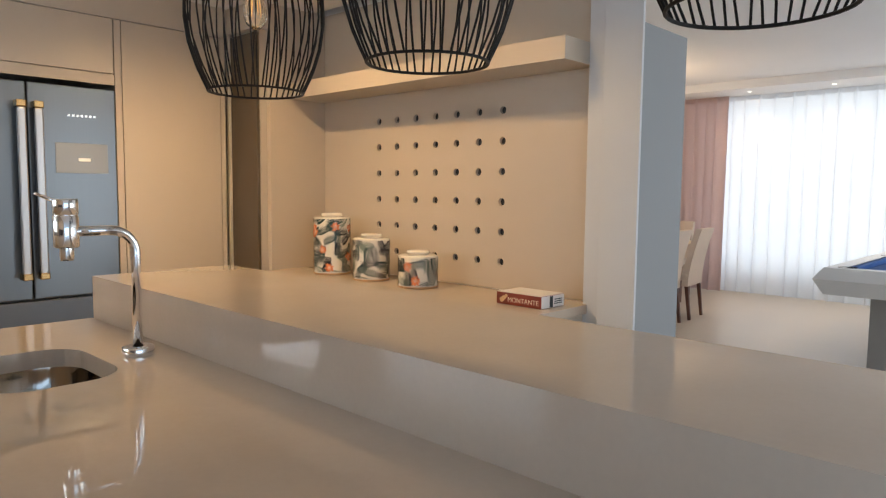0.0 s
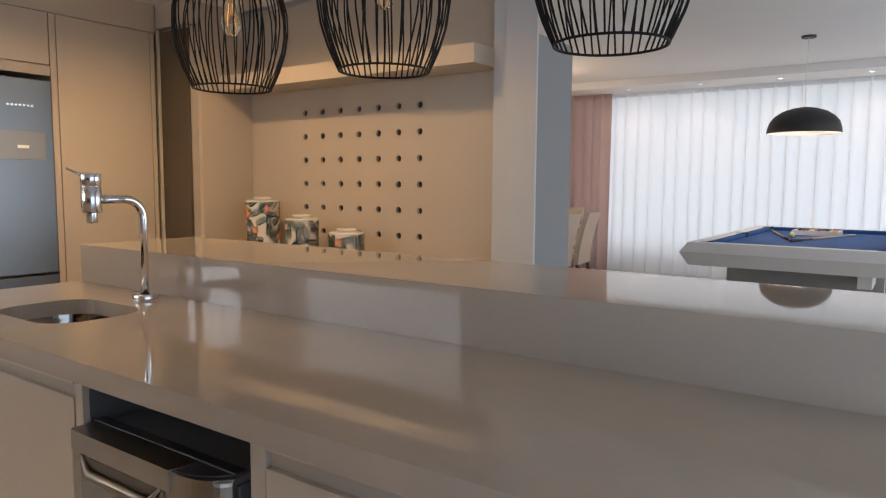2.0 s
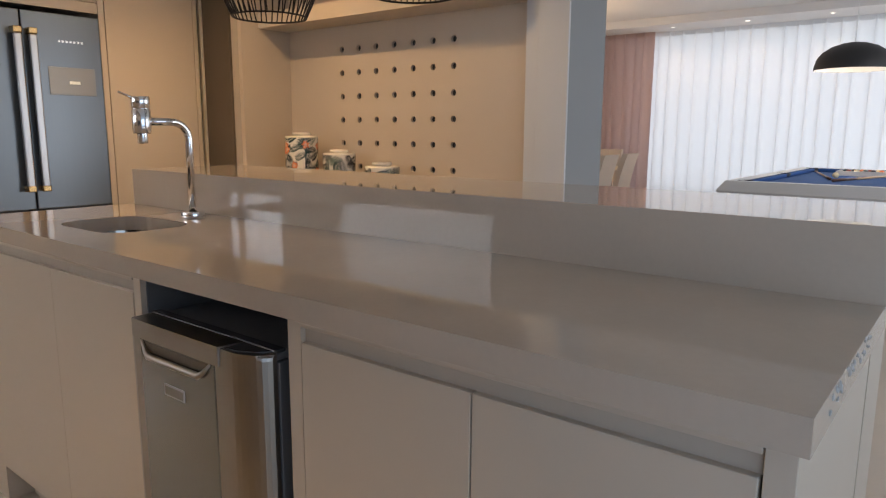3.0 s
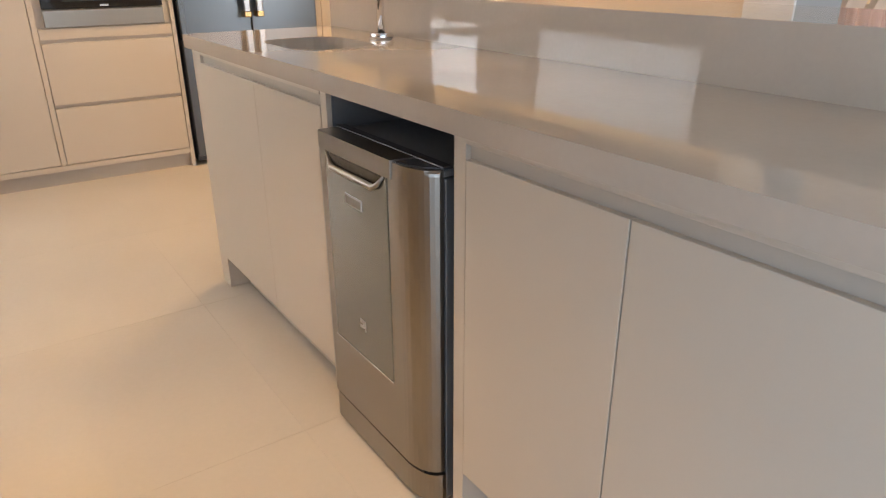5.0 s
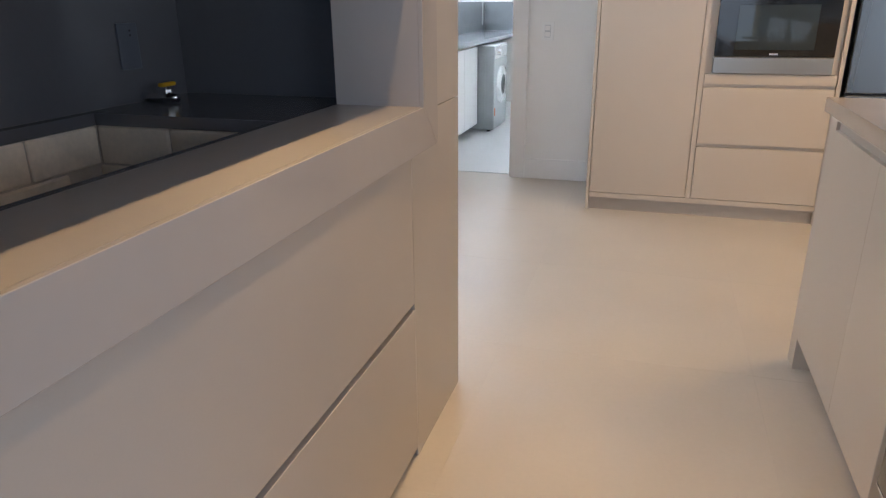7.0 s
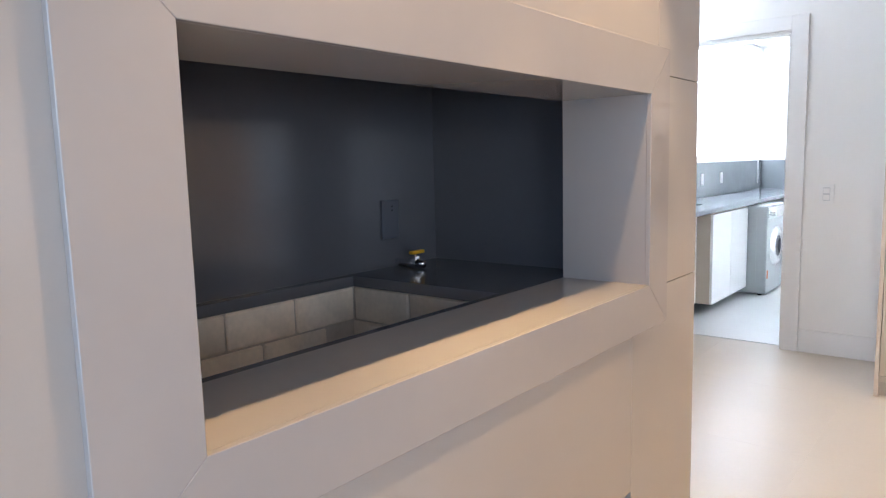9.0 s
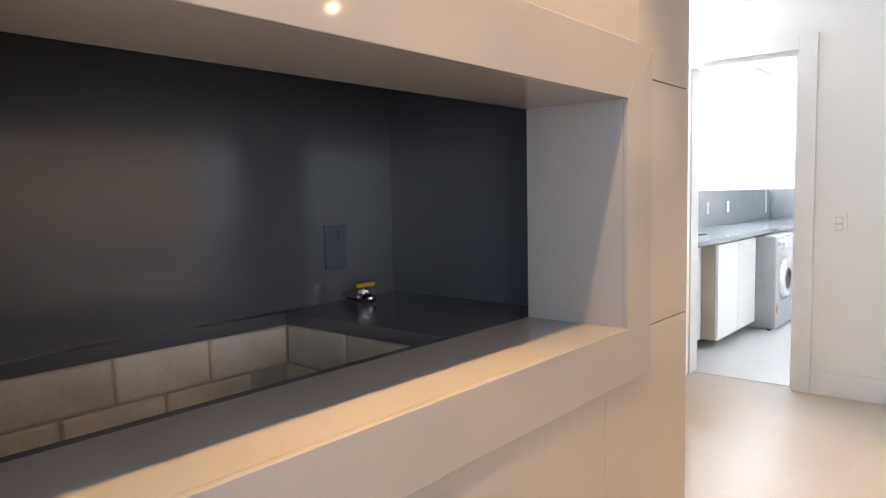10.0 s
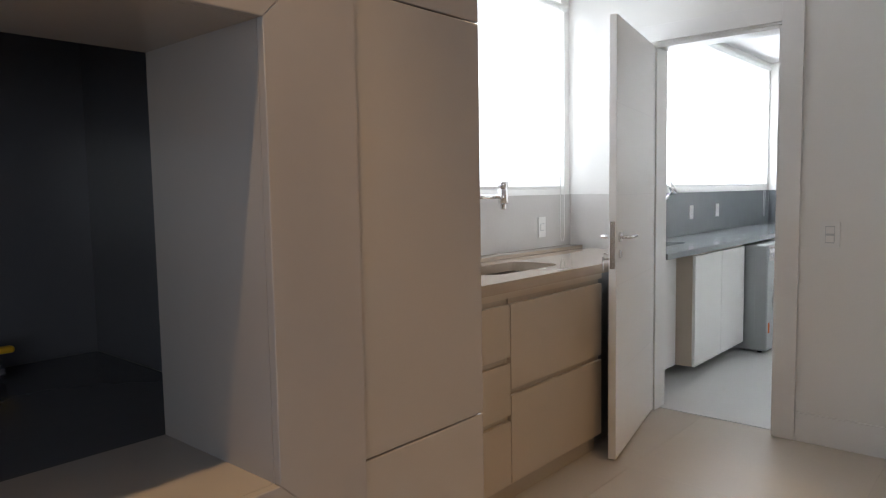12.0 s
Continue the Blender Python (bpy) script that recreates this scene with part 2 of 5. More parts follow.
def tube(points, radius, sides=8, caps=True, bm=None):
    """A tube along points."""
    bm = bm or bmesh.new()
    pts = [Vector(p) for p in points]
    rings = []
    normal = None
    for i, p in enumerate(pts):
        d = (pts[min(i + 1, len(pts) - 1)] - pts[max(i - 1, 0)]).normalized()
        if normal is None:
            normal = d.orthogonal().normalized()
        else:
            normal = (normal - d * normal.dot(d)).normalized()
        side = d.cross(normal)
        r = radius[i] if isinstance(radius, (list, tuple)) else radius
        rings.append([bm.verts.new(p + r * (math.cos(a) * normal + math.sin(a) * side)) for a in (2 * math.pi * k / sides for k in range(sides))])
    for a, b in zip(rings, rings[1:]):
        for k in range(sides):
            bm.faces.new((a[k], a[(k + 1) % sides], b[(k + 1) % sides], b[k]))
    if caps:
        bm.faces.new(rings[0]), bm.faces.new(rings[-1])
    return bm


def lathe(profile, centre, sides=24, bm=None, caps=False):
    """A turned body: profile of (radius, height) about a vertical axis."""
    bm = bm or bmesh.new()
    cx, cy, cz = centre
    rings = [[bm.verts.new((cx + r * math.cos(a), cy + r * math.sin(a), cz + h)) for a in (2 * math.pi * k / sides for k in range(sides))] for r, h in profile]
    for a, b in zip(rings, rings[1:]):
        for k in range(sides):
            bm.faces.new((a[k], a[(k + 1) % sides], b[(k + 1) % sides], b[k]))
    if caps:
        bm.faces.new(rings[0]), bm.faces.new(rings[-1])
    return bm


def prism(outline, z0, z1, bm=None):
    """A vertical prism over an outline of (x, y)."""
    bm = bm or bmesh.new()
    low, high = [bm.verts.new((x, y, z0)) for x, y in outline], [bm.verts.new((x, y, z1)) for x, y in outline]
    n = len(outline)
    for k in range(n):
        bm.faces.new((low[k], low[(k + 1) % n], high[(k + 1) % n], high[k]))
    bm.faces.new(low), bm.faces.new(high)
    return bm


def rounded(x0, x1, y0, y1, r, steps=6):
    out = []
    for cx, cy, a0 in ((x1 - r, y1 - r, 0), (x0 + r, y1 - r, 90), (x0 + r, y0 + r, 180), (x1 - r, y0 + r, 270)):
        for k in range(steps + 1):
            a = radians(a0 + 90 * k / steps)
            out.append((cx + r * math.cos(a), cy + r * math.sin(a)))
    return out


def evenly(outline, count):
    """The same closed outline with count points at even steps."""
    pts = [Vector((x, y)) for x, y in outline]
    pts.append(pts[0])
    total = sum((b - a).length for a, b in zip(pts, pts[1:]))
    out, run, k = [], 0.0, 0
    for i in range(count):
        want = total * i / count
        while run + (pts[k + 1] - pts[k]).length < want:
            run += (pts[k + 1] - pts[k]).length
            k += 1
        out.append(tuple(pts[k].lerp(pts[k + 1], (want - run) / max(1e-9, (pts[k + 1] - pts[k]).length))))
    return out


def writing(name, words, size, m, mat, parent):
    cu = bpy.data.curves.new(name, "FONT")
    cu.body, cu.size, cu.extrude, cu.align_x, cu.align_y = words, size, 0.0004, "CENTER", "CENTER"
    tmp = bpy.data.objects.new(name, cu)
    me = bpy.data.meshes.new_from_object(tmp)
    bpy.data.objects.remove(tmp)
    me.transform(m)
    me.materials.clear()
    me.materials.append(mat)
    return part(name, me, mat, parent)


# ---- plan ----
KITCHEN_TOP, LIVING_TOP, BAND = 2.44, 2.73, 2.63
FACE_Y = 3.94          # fronts of oven tower, fridge and tall cabinets
DOOR_Y = 4.67          # wall with the laundry door
GRILL_X = -1.172       # fronts of the barbecue unit
WINDOW_X = -2.80       # window wall of kitchen and laundry
CURTAIN_X = 9.1
COUNTER, BAR = 0.945, 1.075
STUB_TOP = 2.032
PANEL_X = 2.426

# ---- setting ----
floor = block("floor", (-3.1, 9.6, -4.2, 9.0, -0.12, -0.0007), GROUT, "pale beige porcelain tile floor with thin joints", "floor")

block("floor_laundry", (-2.8, -0.95, DOOR_Y + 0.07, 8.75, -0.02, 0.004), LAUNDRY_TILE, "pale grey laundry floor tile with a joint at the doorway", "floor")
# window wall with the kitchen and the laundry windows
wall_w = tagged(new("wall_west"), "white painted outer wall with two window openings", "wall", kind="structure")
W = WINDOW_X
for dims in ((W - 0.2, W, 1.6, 8.9, 0, 1.30), (W - 0.2, W, 1.6, 8.9, 2.42, 2.9), (W - 0.2, W, 1.6, 2.3, 1.30, 2.42), (W - 0.2, W, 4.58, 4.9, 1.30, 2.42), (W - 0.2, W, 8.68, 8.9, 1.30, 2.42)):
    part("wall_piece", box(*dims), WHITE_WALL, wall_w)

wall_d = tagged(new("wall_laundry_door"), "white painted wall with the laundry doorway", "wall", kind="structure")
for dims in ((W, -2.25, DOOR_Y, DOOR_Y + 0.14, 0, 2.9), (-2.25, -1.588, DOOR_Y, DOOR_Y + 0.14, 2.09, 2.9), (-1.588, 2.6, DOOR_Y, DOOR_Y + 0.14, 0, 2.9)):
    part("wall_piece", box(*dims), WHITE_WALL, wall_d)
block("wall_laundry_end", (W, -0.8, 8.75, 8.9, 0, 2.9), WHITE_WALL, "white laundry end wall", "wall")
block("wall_laundry_east", (-0.95, -0.8, DOOR_Y + 0.14, 8.75, 0, 2.9), WHITE_WALL, "white laundry side wall", "wall")
block("wall_north", (2.6, 9.4, 6.2, 6.35, 0, 2.95), WHITE_WALL, "white living room wall", "wall")
block("wall_kitchen_east", (2.46, 2.6, 1.64, 6.2, 0, 2.95), WHITE_WALL, "white wall behind the kitchen units", "wall")
wall_l = tagged(new("wall_living_window"), "white window wall behind the sheer curtains", "wall", kind="structure")
for dims in ((9.45, 9.6, -4.1, 6.3, 2.6, 2.95), (9.45, 9.6, -4.1, -3.3, 0, 2.6), (9.45, 9.6, 4.1, 6.3, 0, 2.6), (9.45, 9.6, -3.3, 4.1, 0, 0.32)):
    part("wall_piece", box(*dims), WHITE_WALL, wall_l)
# unseen walls behind the camera, opened where the added daylight lamps stand
wall_s = tagged(new("wall_south"), "unseen white wall with openings for added daylight", "wall", kind="structure")
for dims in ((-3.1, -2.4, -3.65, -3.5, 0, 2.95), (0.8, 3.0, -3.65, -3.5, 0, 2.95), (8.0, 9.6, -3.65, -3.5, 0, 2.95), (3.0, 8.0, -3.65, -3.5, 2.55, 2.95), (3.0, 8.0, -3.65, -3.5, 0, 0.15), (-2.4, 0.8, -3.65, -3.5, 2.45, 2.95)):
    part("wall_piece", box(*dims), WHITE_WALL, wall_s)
wall_t = tagged(new("wall_terrace_side"), "unseen white side wall with an opening for added daylight", "wall", kind="structure")
for dims in ((-3.1, -2.95, -0.75, 1.6, 0, 2.95), (-3.1, -2.95, -3.5, -3.25, 0, 2.95), (-3.1, -2.95, -3.25, -0.75, 2.35, 2.95)):
    part("wall_piece", box(*dims), WHITE_WALL, wall_t)
# forms the pillar's south side; its shade is put into the grey
block("wall_living_stub", (2.3515, 2.745, 1.366, 1.5395, 0, STUB_TOP), STUB_SHADE, "return wall behind the pillar, greyed for its shaded side", "wall")

block("ceiling_kitchen", (-3.1, 2.36, -3.65, 6.2, KITCHEN_TOP, 2.95), CEILING, "white plaster kitchen ceiling", "ceiling")
block("ceiling_living", (2.36, 8.45, -3.65, 6.35, LIVING_TOP, 2.95), CEILING, "white plaster living room ceiling", "ceiling")
block("ceiling_band", (8.45, 9.45, -3.65, 6.35, BAND, 2.95), CEILING, "lowered white ceiling band by the curtains", "ceiling")
block("ceiling_laundry", (-3.0, -0.8, DOOR_Y + 0.14, 8.9, 2.58, 2.95), CEILING, "white laundry ceiling", "ceiling")
block("soffit_tall_units", (0.37, 1.93, FACE_Y + 0.012, DOOR_Y, 2.262, KITCHEN_TOP), LACQUER, "taupe soffit above the tall cabinets", "soffit")
block("soffit_corner", (1.942, 2.46, 3.625, DOOR_Y, 2.29, KITCHEN_TOP), LACQUER, "taupe soffit above the smoked glass door", "soffit")
block("soffit_oven", (-0.96, 0.37, FACE_Y + 0.012, DOOR_Y, 2.262, KITCHEN_TOP), LACQUER, "taupe soffit above the oven tower", "soffit")

# the doorway's lining
trim = tagged(new("trim_doorway"), "white lacquered door casing round the laundry doorway", "door casing", kind="structure")
for dims in ((-1.588, -1.487, DOOR_Y - 0.018, DOOR_Y, 0, 2.19), (-2.33, -1.588, DOOR_Y - 0.018, DOOR_Y, 2.10, 2.19), (-1.603, -1.588, DOOR_Y, DOOR_Y + 0.14, 0, 2.085), (-2.25, -1.603, DOOR_Y, DOOR_Y + 0.14, 2.07, 2.088), (-2.25, -2.235, DOOR_Y, DOOR_Y + 0.14, 0, 2.085)):
    part("casing_board", box(*dims, 0.002), WHITE_LACQUER, trim)
block("baseboard_laundry_wall", (-1.485, -0.962, DOOR_Y - 0.014, DOOR_Y, 0, 0.15), WHITE_LACQUER, "white lacquered baseboard", "baseboard", bevel=0.002)


# ---- the island ----
def recessed_unit(name, place, label, y_edges, x_face, x_back, z0, z1, plinth_x, group="island cabinets", gap=0.0015):
    """A base cabinet with doors that face -x below a grip recess."""
    u = thing(name, place, label, "cabinet", group)
    ya, yb = y_edges[0], y_edges[-1]
    part("body", box(x_face + 0.022, x_back, ya, yb, z0 - 0.008, 0.70, 0.001), LACQUER, u)
    part("front_frame", box(x_face + 0.022, x_face + 0.04, ya, yb, 0.7005, z1), LACQUER_SHADE, u)
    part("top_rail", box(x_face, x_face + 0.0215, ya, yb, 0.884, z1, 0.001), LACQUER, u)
    part("plinth", box(plinth_x, x_back, ya + 0.01, yb - 0.01, 0, z0 - 0.008), LACQUER_SHADE, u)
    part("grip_recess", box(x_face + 0.012, x_face + 0.0215, ya, yb, 0.856, 0.884), LACQUER_SHADE, u, "recessed grip channel")
    for a, b in zip(y_edges, y_edges[1:]):
        part("door", box(x_face, x_face + 0.0215, a + gap, b - gap, z0, 0.856, gap), LACQUER, u)
    return u


IX = -0.045
sink_cab = recessed_unit("sink_cabinet", (0.2, 1.65, 0), "taupe lacquered two-door sink cabinet in the island", (1.16, 1.60, 2.10), IX, 0.49, 0.125, 0.899, 0.03, gap=0.0006)
store_cab = recessed_unit("base_cabinet", (0.2, 0.2, 0), "taupe lacquered two-door base cabinet in the island", (-0.18, 0.205, 0.575), IX, 0.49, 0.165, 0.899, 0.03)
for a, b in ((2.102, 2.19), (1.128, 1.158), (0.577, 0.612), (-0.215, -0.182)):
    tagged(part("end_panel", box(IX + 0.002, 0.49, a, b, 0, 0.899, 0.001), LACQUER), "taupe lacquered upright panel of the island", "panel", "island panels")
# added grey sheets that give the bay's lacquered side walls their shade
for y0, y1 in ((1.123, 1.1265), (0.6135, 0.617)):
    tagged(part("bay_shade_sheet", box(-0.03, 0.469, y0, y1, 0.001, 0.897), SIDE_GREY), "added grey sheet for the shade beside the dishwasher", "panel", "dishwasher bay linings")
# dark colour stands in for the deep shade at the back of the bay
tagged(part("recess_back", box(0.47, 0.49, 0.613, 1.127, 0, 0.899), DARK_METAL), "back of the dishwasher bay, coloured dark for its shade", "panel")

top = thing("island_countertop", (0.2, 1.0, 0.9), "polished taupe quartz countertop with a sink cut-out", "countertop")
SX0, SX1, SY0, SY1 = 0.062, 0.328, 1.478, 1.842


def slab_with_hole(x0, x1, y0, y1, z0, z1, hole):
    """A worktop slab round a rounded cut-out."""
    bm = bmesh.new()
    n = len(hole)
    cx, cy = sum(p[0] for p in hole) / n, sum(p[1] for p in hole) / n
    outer = []
    for px, py in hole:
        dx, dy = px - cx, py - cy
        s = min(((x1 if dx > 0 else x0) - cx) / dx if abs(dx) > 1e-6 else 1e9, ((y1 if dy > 0 else y0) - cy) / dy if abs(dy) > 1e-6 else 1e9)
        outer.append((cx + dx * s, cy + dy * s))
    corners = [(x1, y1), (x0, y1), (x0, y0), (x1, y0)]
    for c in corners:
        k = min(range(n), key=lambda i: (outer[i][0] - c[0]) ** 2 + (outer[i][1] - c[1]) ** 2)
        outer[k] = c
    rows = [[bm.verts.new((x, y, z)) for x, y in pts] for pts, z in ((hole, z0), (hole, z1), (outer, z1), (outer, z0))]
    for a, b in zip(rows, rows[1:] + rows[:1]):
        for k in range(n):
            bm.faces.new((a[k], a[(k + 1) % n], b[(k + 1) % n], b[k]))
    return bm


part("sink_stretch", slab_with_hole(-0.065, 0.501, 1.2, 2.2, 0.901, COUNTER, rounded(SX0, SX1, SY0, SY1, 0.09)), QUARTZ, top)
part("main_stretch", box(-0.065, 0.501, -0.228, 1.2, 0.901, COUNTER, 0.0), QUARTZ, top)
rng = random.Random(21)
for k in range(26):
    ex = 0.02 + 0.34 * rng.random()
    w, hh, zc = rng.uniform(0.002, 0.007), rng.uniform(0.0015, 0.005), COUNTER - rng.uniform(0.002, 0.026)
    bm = bmesh.new()
    bmesh.ops.create_icosphere(bm, subdivisions=2, radius=1.0, matrix=Matrix.Translation((ex, -0.2282, zc)) @ Matrix.Diagonal((w, 0.0016, hh, 1)))
    for v in bm.verts:
        v.co += 0.0015 * noise.noise_vector(v.co * 190)
    part("edge_residue", bm, RESIDUE, top, "greyish residue on the raw end edge")
bar = thing("breakfast_bar", (0.73, 1.0, 0), "raised polished taupe quartz breakfast bar on the island", "bar counter")
part("bar_top", box(0.5305, 0.962, -0.228, 2.19, 1.045, BAR), QUARTZ, bar)
part("bar_front", box(0.5014, 0.5305, -0.228, 2.19, 0.902, BAR), QUARTZ, bar)
part("bar_body", box(0.505, 0.70, -0.215, 2.18, 0.0, 0.944), LACQUER, bar)
part("bar_end", box(0.533, 0.70, 2.16, 2.188, COUNTER, 1.0445), QUARTZ, bar)
part("bar_end", box(0.533, 0.70, -0.226, -0.20, COUNTER, 1.0445), QUARTZ, bar)


def bowl_sink(name, x0, x1, y0, y1, z_top, depth, label):
    s = thing(name, ((x0 + x1) / 2, (y0 + y1) / 2, z_top - depth), label, "sink")
    bm = bmesh.new()
    rows = []
    for inset, z, r in ((-0.006, z_top - 0.042, 0.095), (-0.003, z_top - 0.06, 0.095), (0.006, z_top - depth + 0.05, 0.09), (0.03, z_top - depth + 0.012, 0.07), (0.07, z_top - depth, 0.05)):
        ring = evenly(rounded(x0 + inset, x1 - inset, y0 + inset, y1 - inset, r), 96)
        cx, cy = (x0 + x1) / 2, (y0 + y1) / 2
        wave = [1 + 0.010 * noise.noise(Vector((40 * x, 40 * y, 3 * z))) * (z < z_top - 0.05) for x, y in ring]
        rows.append([bm.verts.new((cx + (x - cx) * w, cy + (y - cy) * w, z)) for (x, y), w in zip(ring, wave)])
    for a, b in zip(rows, rows[1:]):
        for k in range(len(a)):
            bm.faces.new((a[k], a[(k + 1) % len(a)], b[(k + 1) % len(a)], b[k]))
    bm.faces.new(rows[-1])
    part("bowl", bm, BOWL_STEEL, s, smooth=True)
    part("drain", lathe([(0.001, 0.004), (0.02, 0.004), (0.034, 0.002), (0.036, 0.0)], ((x0 + x1) / 2, (y0 + y1) / 2, z_top - depth + 0.001)), CHROME, s)
    return s


bowl_sink("island_sink", SX0, SX1, SY0, SY1, COUNTER, 0.17, "undermounted stainless steel sink bowl in the island")


def lever_tap(name, base, label, toward, reach=0.15, rise=0.30, lever=(-0.055, 0.02)):
    """A swan tap with a free-standing lever body at its end."""
    x, y, z = base
    tx, ty = toward
    t = thing(name, base, label, "tap")
    part("base_ring", lathe([(0.001, 0.0), (0.035, 0.0), (0.036, 0.002), (0.036, 0.018), (0.034, 0.020), (0.013, 0.020)], base), CHROME, t, smooth=True)
    bend = 0.055
    pts = [(x, y, z + 0.01), (x, y, z + rise - bend)]
    for k in range(1, 8):
        a = radians(90 * k / 7)
        pts.append((x + tx * bend * (1 - math.cos(a)), y + ty * bend * (1 - math.cos(a)), z + rise - bend + bend * math.sin(a)))
    pts.append((x + tx * (reach - 0.015), y + ty * (reach - 0.015), z + rise))
    part("spout", tube(pts, 0.0115, 14), CHROME, t, smooth=True)
    c = (x + tx * reach, y + ty * reach, z + rise)
    part("body", lathe([(0.001, -0.035), (0.024, -0.035), (0.026, -0.032), (0.026, 0.034), (0.024, 0.036), (0.024, 0.039), (0.026, 0.041), (0.026, 0.070), (0.024, 0.073), (0.001, 0.073)], c), CHROME, t, smooth=True)
    part("nozzle", lathe([(0.001, -0.064), (0.013, -0.064), (0.0145, -0.060), (0.0145, -0.035)], c), CHROME, t, smooth=True)
    part("lever", tube([(c[0], c[1], c[2] + 0.058), (c[0] + lever[0], c[1] + lever[1], c[2] + 0.085)], [0.0045, 0.0035], 8), CHROME, t, smooth=True)
    return t


lever_tap("island_tap", (0.411, 1.643, COUNTER), "polished chrome lever tap on the island countertop", (-1, 0))

dw = thing("dishwasher", (0.2, 0.88, 0), "compact stainless steel dishwasher below the island countertop", "dishwasher")
DY0, DY1, DX = 0.66, 1.114, -0.082
part("body", box(DX + 0.055, 0.44, DY0 + 0.002, DY1 - 0.012, 0.02, 0.795, 0.003), SIDE_GREY, dw)
part("top_plate", box(DX + 0.052, 0.44, DY0 + 0.006, DY1 - 0.006, 0.796, 0.812, 0.004), SIDE_GREY, dw)


def bowed_front(x0, z0, z1, soften):
    """A front with one wide and one narrow rounded upright edge; its top is softened."""
    arc = [(x0 + 0.05 - 0.05 * math.sin(radians(a)), DY0 + 0.085 * (1 - math.cos(radians(a)))) for a in range(0, 91, 10)]
    back = [(x0 + 0.016 - 0.016 * math.cos(radians(a)), DY1 - 0.02 + 0.02 * math.sin(radians(a))) for a in range(0, 91, 30)]
    bm = prism(arc + back + [(x0 + 0.05, DY1)], z0, z1)
    if soften:
        top = [e for e in bm.edges if all(v.co.z > z1 - 0.001 and v.co.x < x0 + 0.049 for v in e.verts)]
        bmesh.ops.bevel(bm, geom=top, offset=soften, segments=3, affect="EDGES", profile=0.5)
    return bm


door_part = part("door", bowed_front(DX, 0.105, 0.814, 0.012), STEEL, dw)
HY0, HY1 = DY0 + 0.128, DY1 - 0.052
part("cap", prism([(DX - 0.004, DY0 + 0.11), (DX - 0.004, DY1 - 0.022), (DX + 0.002, DY1 - 0.016), (DX + 0.05, DY1 - 0.016), (DX + 0.05, DY0 + 0.10)], 0.778, 0.8175), STEEL, door_part, "plain brushed cap rail")
part("corner_cap", prism([(DX + 0.004, DY0 + 0.098), (DX + 0.05, DY0 + 0.098), (DX + 0.05, DY0 + 0.012), (DX + 0.028, DY0 + 0.03), (DX + 0.012, DY0 + 0.058)], 0.8142, 0.8165), DARK_METAL, door_part, "dark corner inlay")
part("face_panel", prism([(DX - 0.0025, HY0), (DX - 0.0025, HY1), (DX + 0.001, HY1 + 0.002), (DX + 0.001, HY0 - 0.003)], 0.296, 0.777), material("smoky_steel_panel", (0.20, 0.195, 0.165), 0.14, 0.75, vary=0.04), door_part, "smoky brushed panel")
part("panel_trim", box(DX - 0.004, DX + 0.001, HY0 - 0.003, HY1 + 0.003, 0.2915, 0.2955, 0.0008), SATIN, door_part, "thin silver panel edge")
# flat plate with the grip hollow's shade put into its dark colour
bm = bmesh.new()
for xx in (DX - 0.0032, DX + 0.001):
    bm.faces.new([bm.verts.new((xx, yy, zz)) for yy, zz in ((HY0 + 0.012, 0.774), (HY1 - 0.006, 0.774), (HY1 - 0.04, 0.748), (HY0 + 0.046, 0.748))])
part("grip_hollow", bm, material("grip_shade_steel", (0.10, 0.085, 0.065), 0.25, 0.9, vary=0.05), door_part, "flat dark plate for the shaded grip hollow")
part("handle", tube([(DX - 0.003, HY0 + 0.010, 0.776), (DX - 0.007, HY0 + 0.032, 0.754), (DX - 0.009, HY0 + 0.046, 0.746), (DX - 0.009, HY1 - 0.042, 0.746), (DX - 0.007, HY1 - 0.028, 0.754), (DX - 0.003, HY1 - 0.006, 0.776)], [0.003, 0.0055, 0.0075, 0.0075, 0.0055, 0.003], 8), STEEL, door_part, "slim trapezoid grip rim", smooth=True)
part("badge", box(DX - 0.0042, DX - 0.002, 0.895, 0.972, 0.672, 0.698, 0.001), HANDLE_STEEL, door_part)
part("badge_field", box(DX - 0.005, DX - 0.0041, 0.900, 0.967, 0.676, 0.694), material("badge_grey", (0.22, 0.21, 0.18), 0.3, 0.6), door_part)
bm = bmesh.new()
for y0, y1, z0, z1 in ((0.905, 0.911, 0.368, 0.396), (0.913, 0.919, 0.374, 0.396), (0.921, 0.932, 0.386, 0.396), (0.921, 0.932, 0.372, 0.380)):
    add_box(bm, DX - 0.0032, DX - 0.0024, y0, y1, z0, z1)
part("logo", bm, HANDLE_STEEL, door_part)
part("kick_gap", box(DX + 0.014, DX + 0.054, DY0 + 0.03, DY1 - 0.012, 0.0945, 0.1045), BLACK, dw)
part("door_gasket", box(DX + 0.0505, DX + 0.0545, DY0 + 0.016, DY1 - 0.016, 0.1, 0.79), BLACK, dw, "black rubber gasket")
part("top_front_edge", box(DX + 0.051, DX + 0.075, DY0 + 0.004, DY1 - 0.004, 0.812, 0.819, 0.002), DARK_METAL, dw)
part("kick_plate", bowed_front(DX + 0.004, 0.018, 0.094, 0), STEEL, dw)


# ---- fridge wall ----
tower = thing("oven_tower", (-0.3, 4.3, 0), "tall taupe lacquered cabinet with a built-in oven and drawers", "cabinet")
Y = FACE_Y
part("body", box(-0.95, 0.36, Y + 0.024, DOOR_Y - 0.005, 0.085, 2.26), LACQUER, tower)
part("side_panel", box(-0.962, -0.942, Y, DOOR_Y - 0.005, 0, 2.26, 0.001), LACQUER, tower)
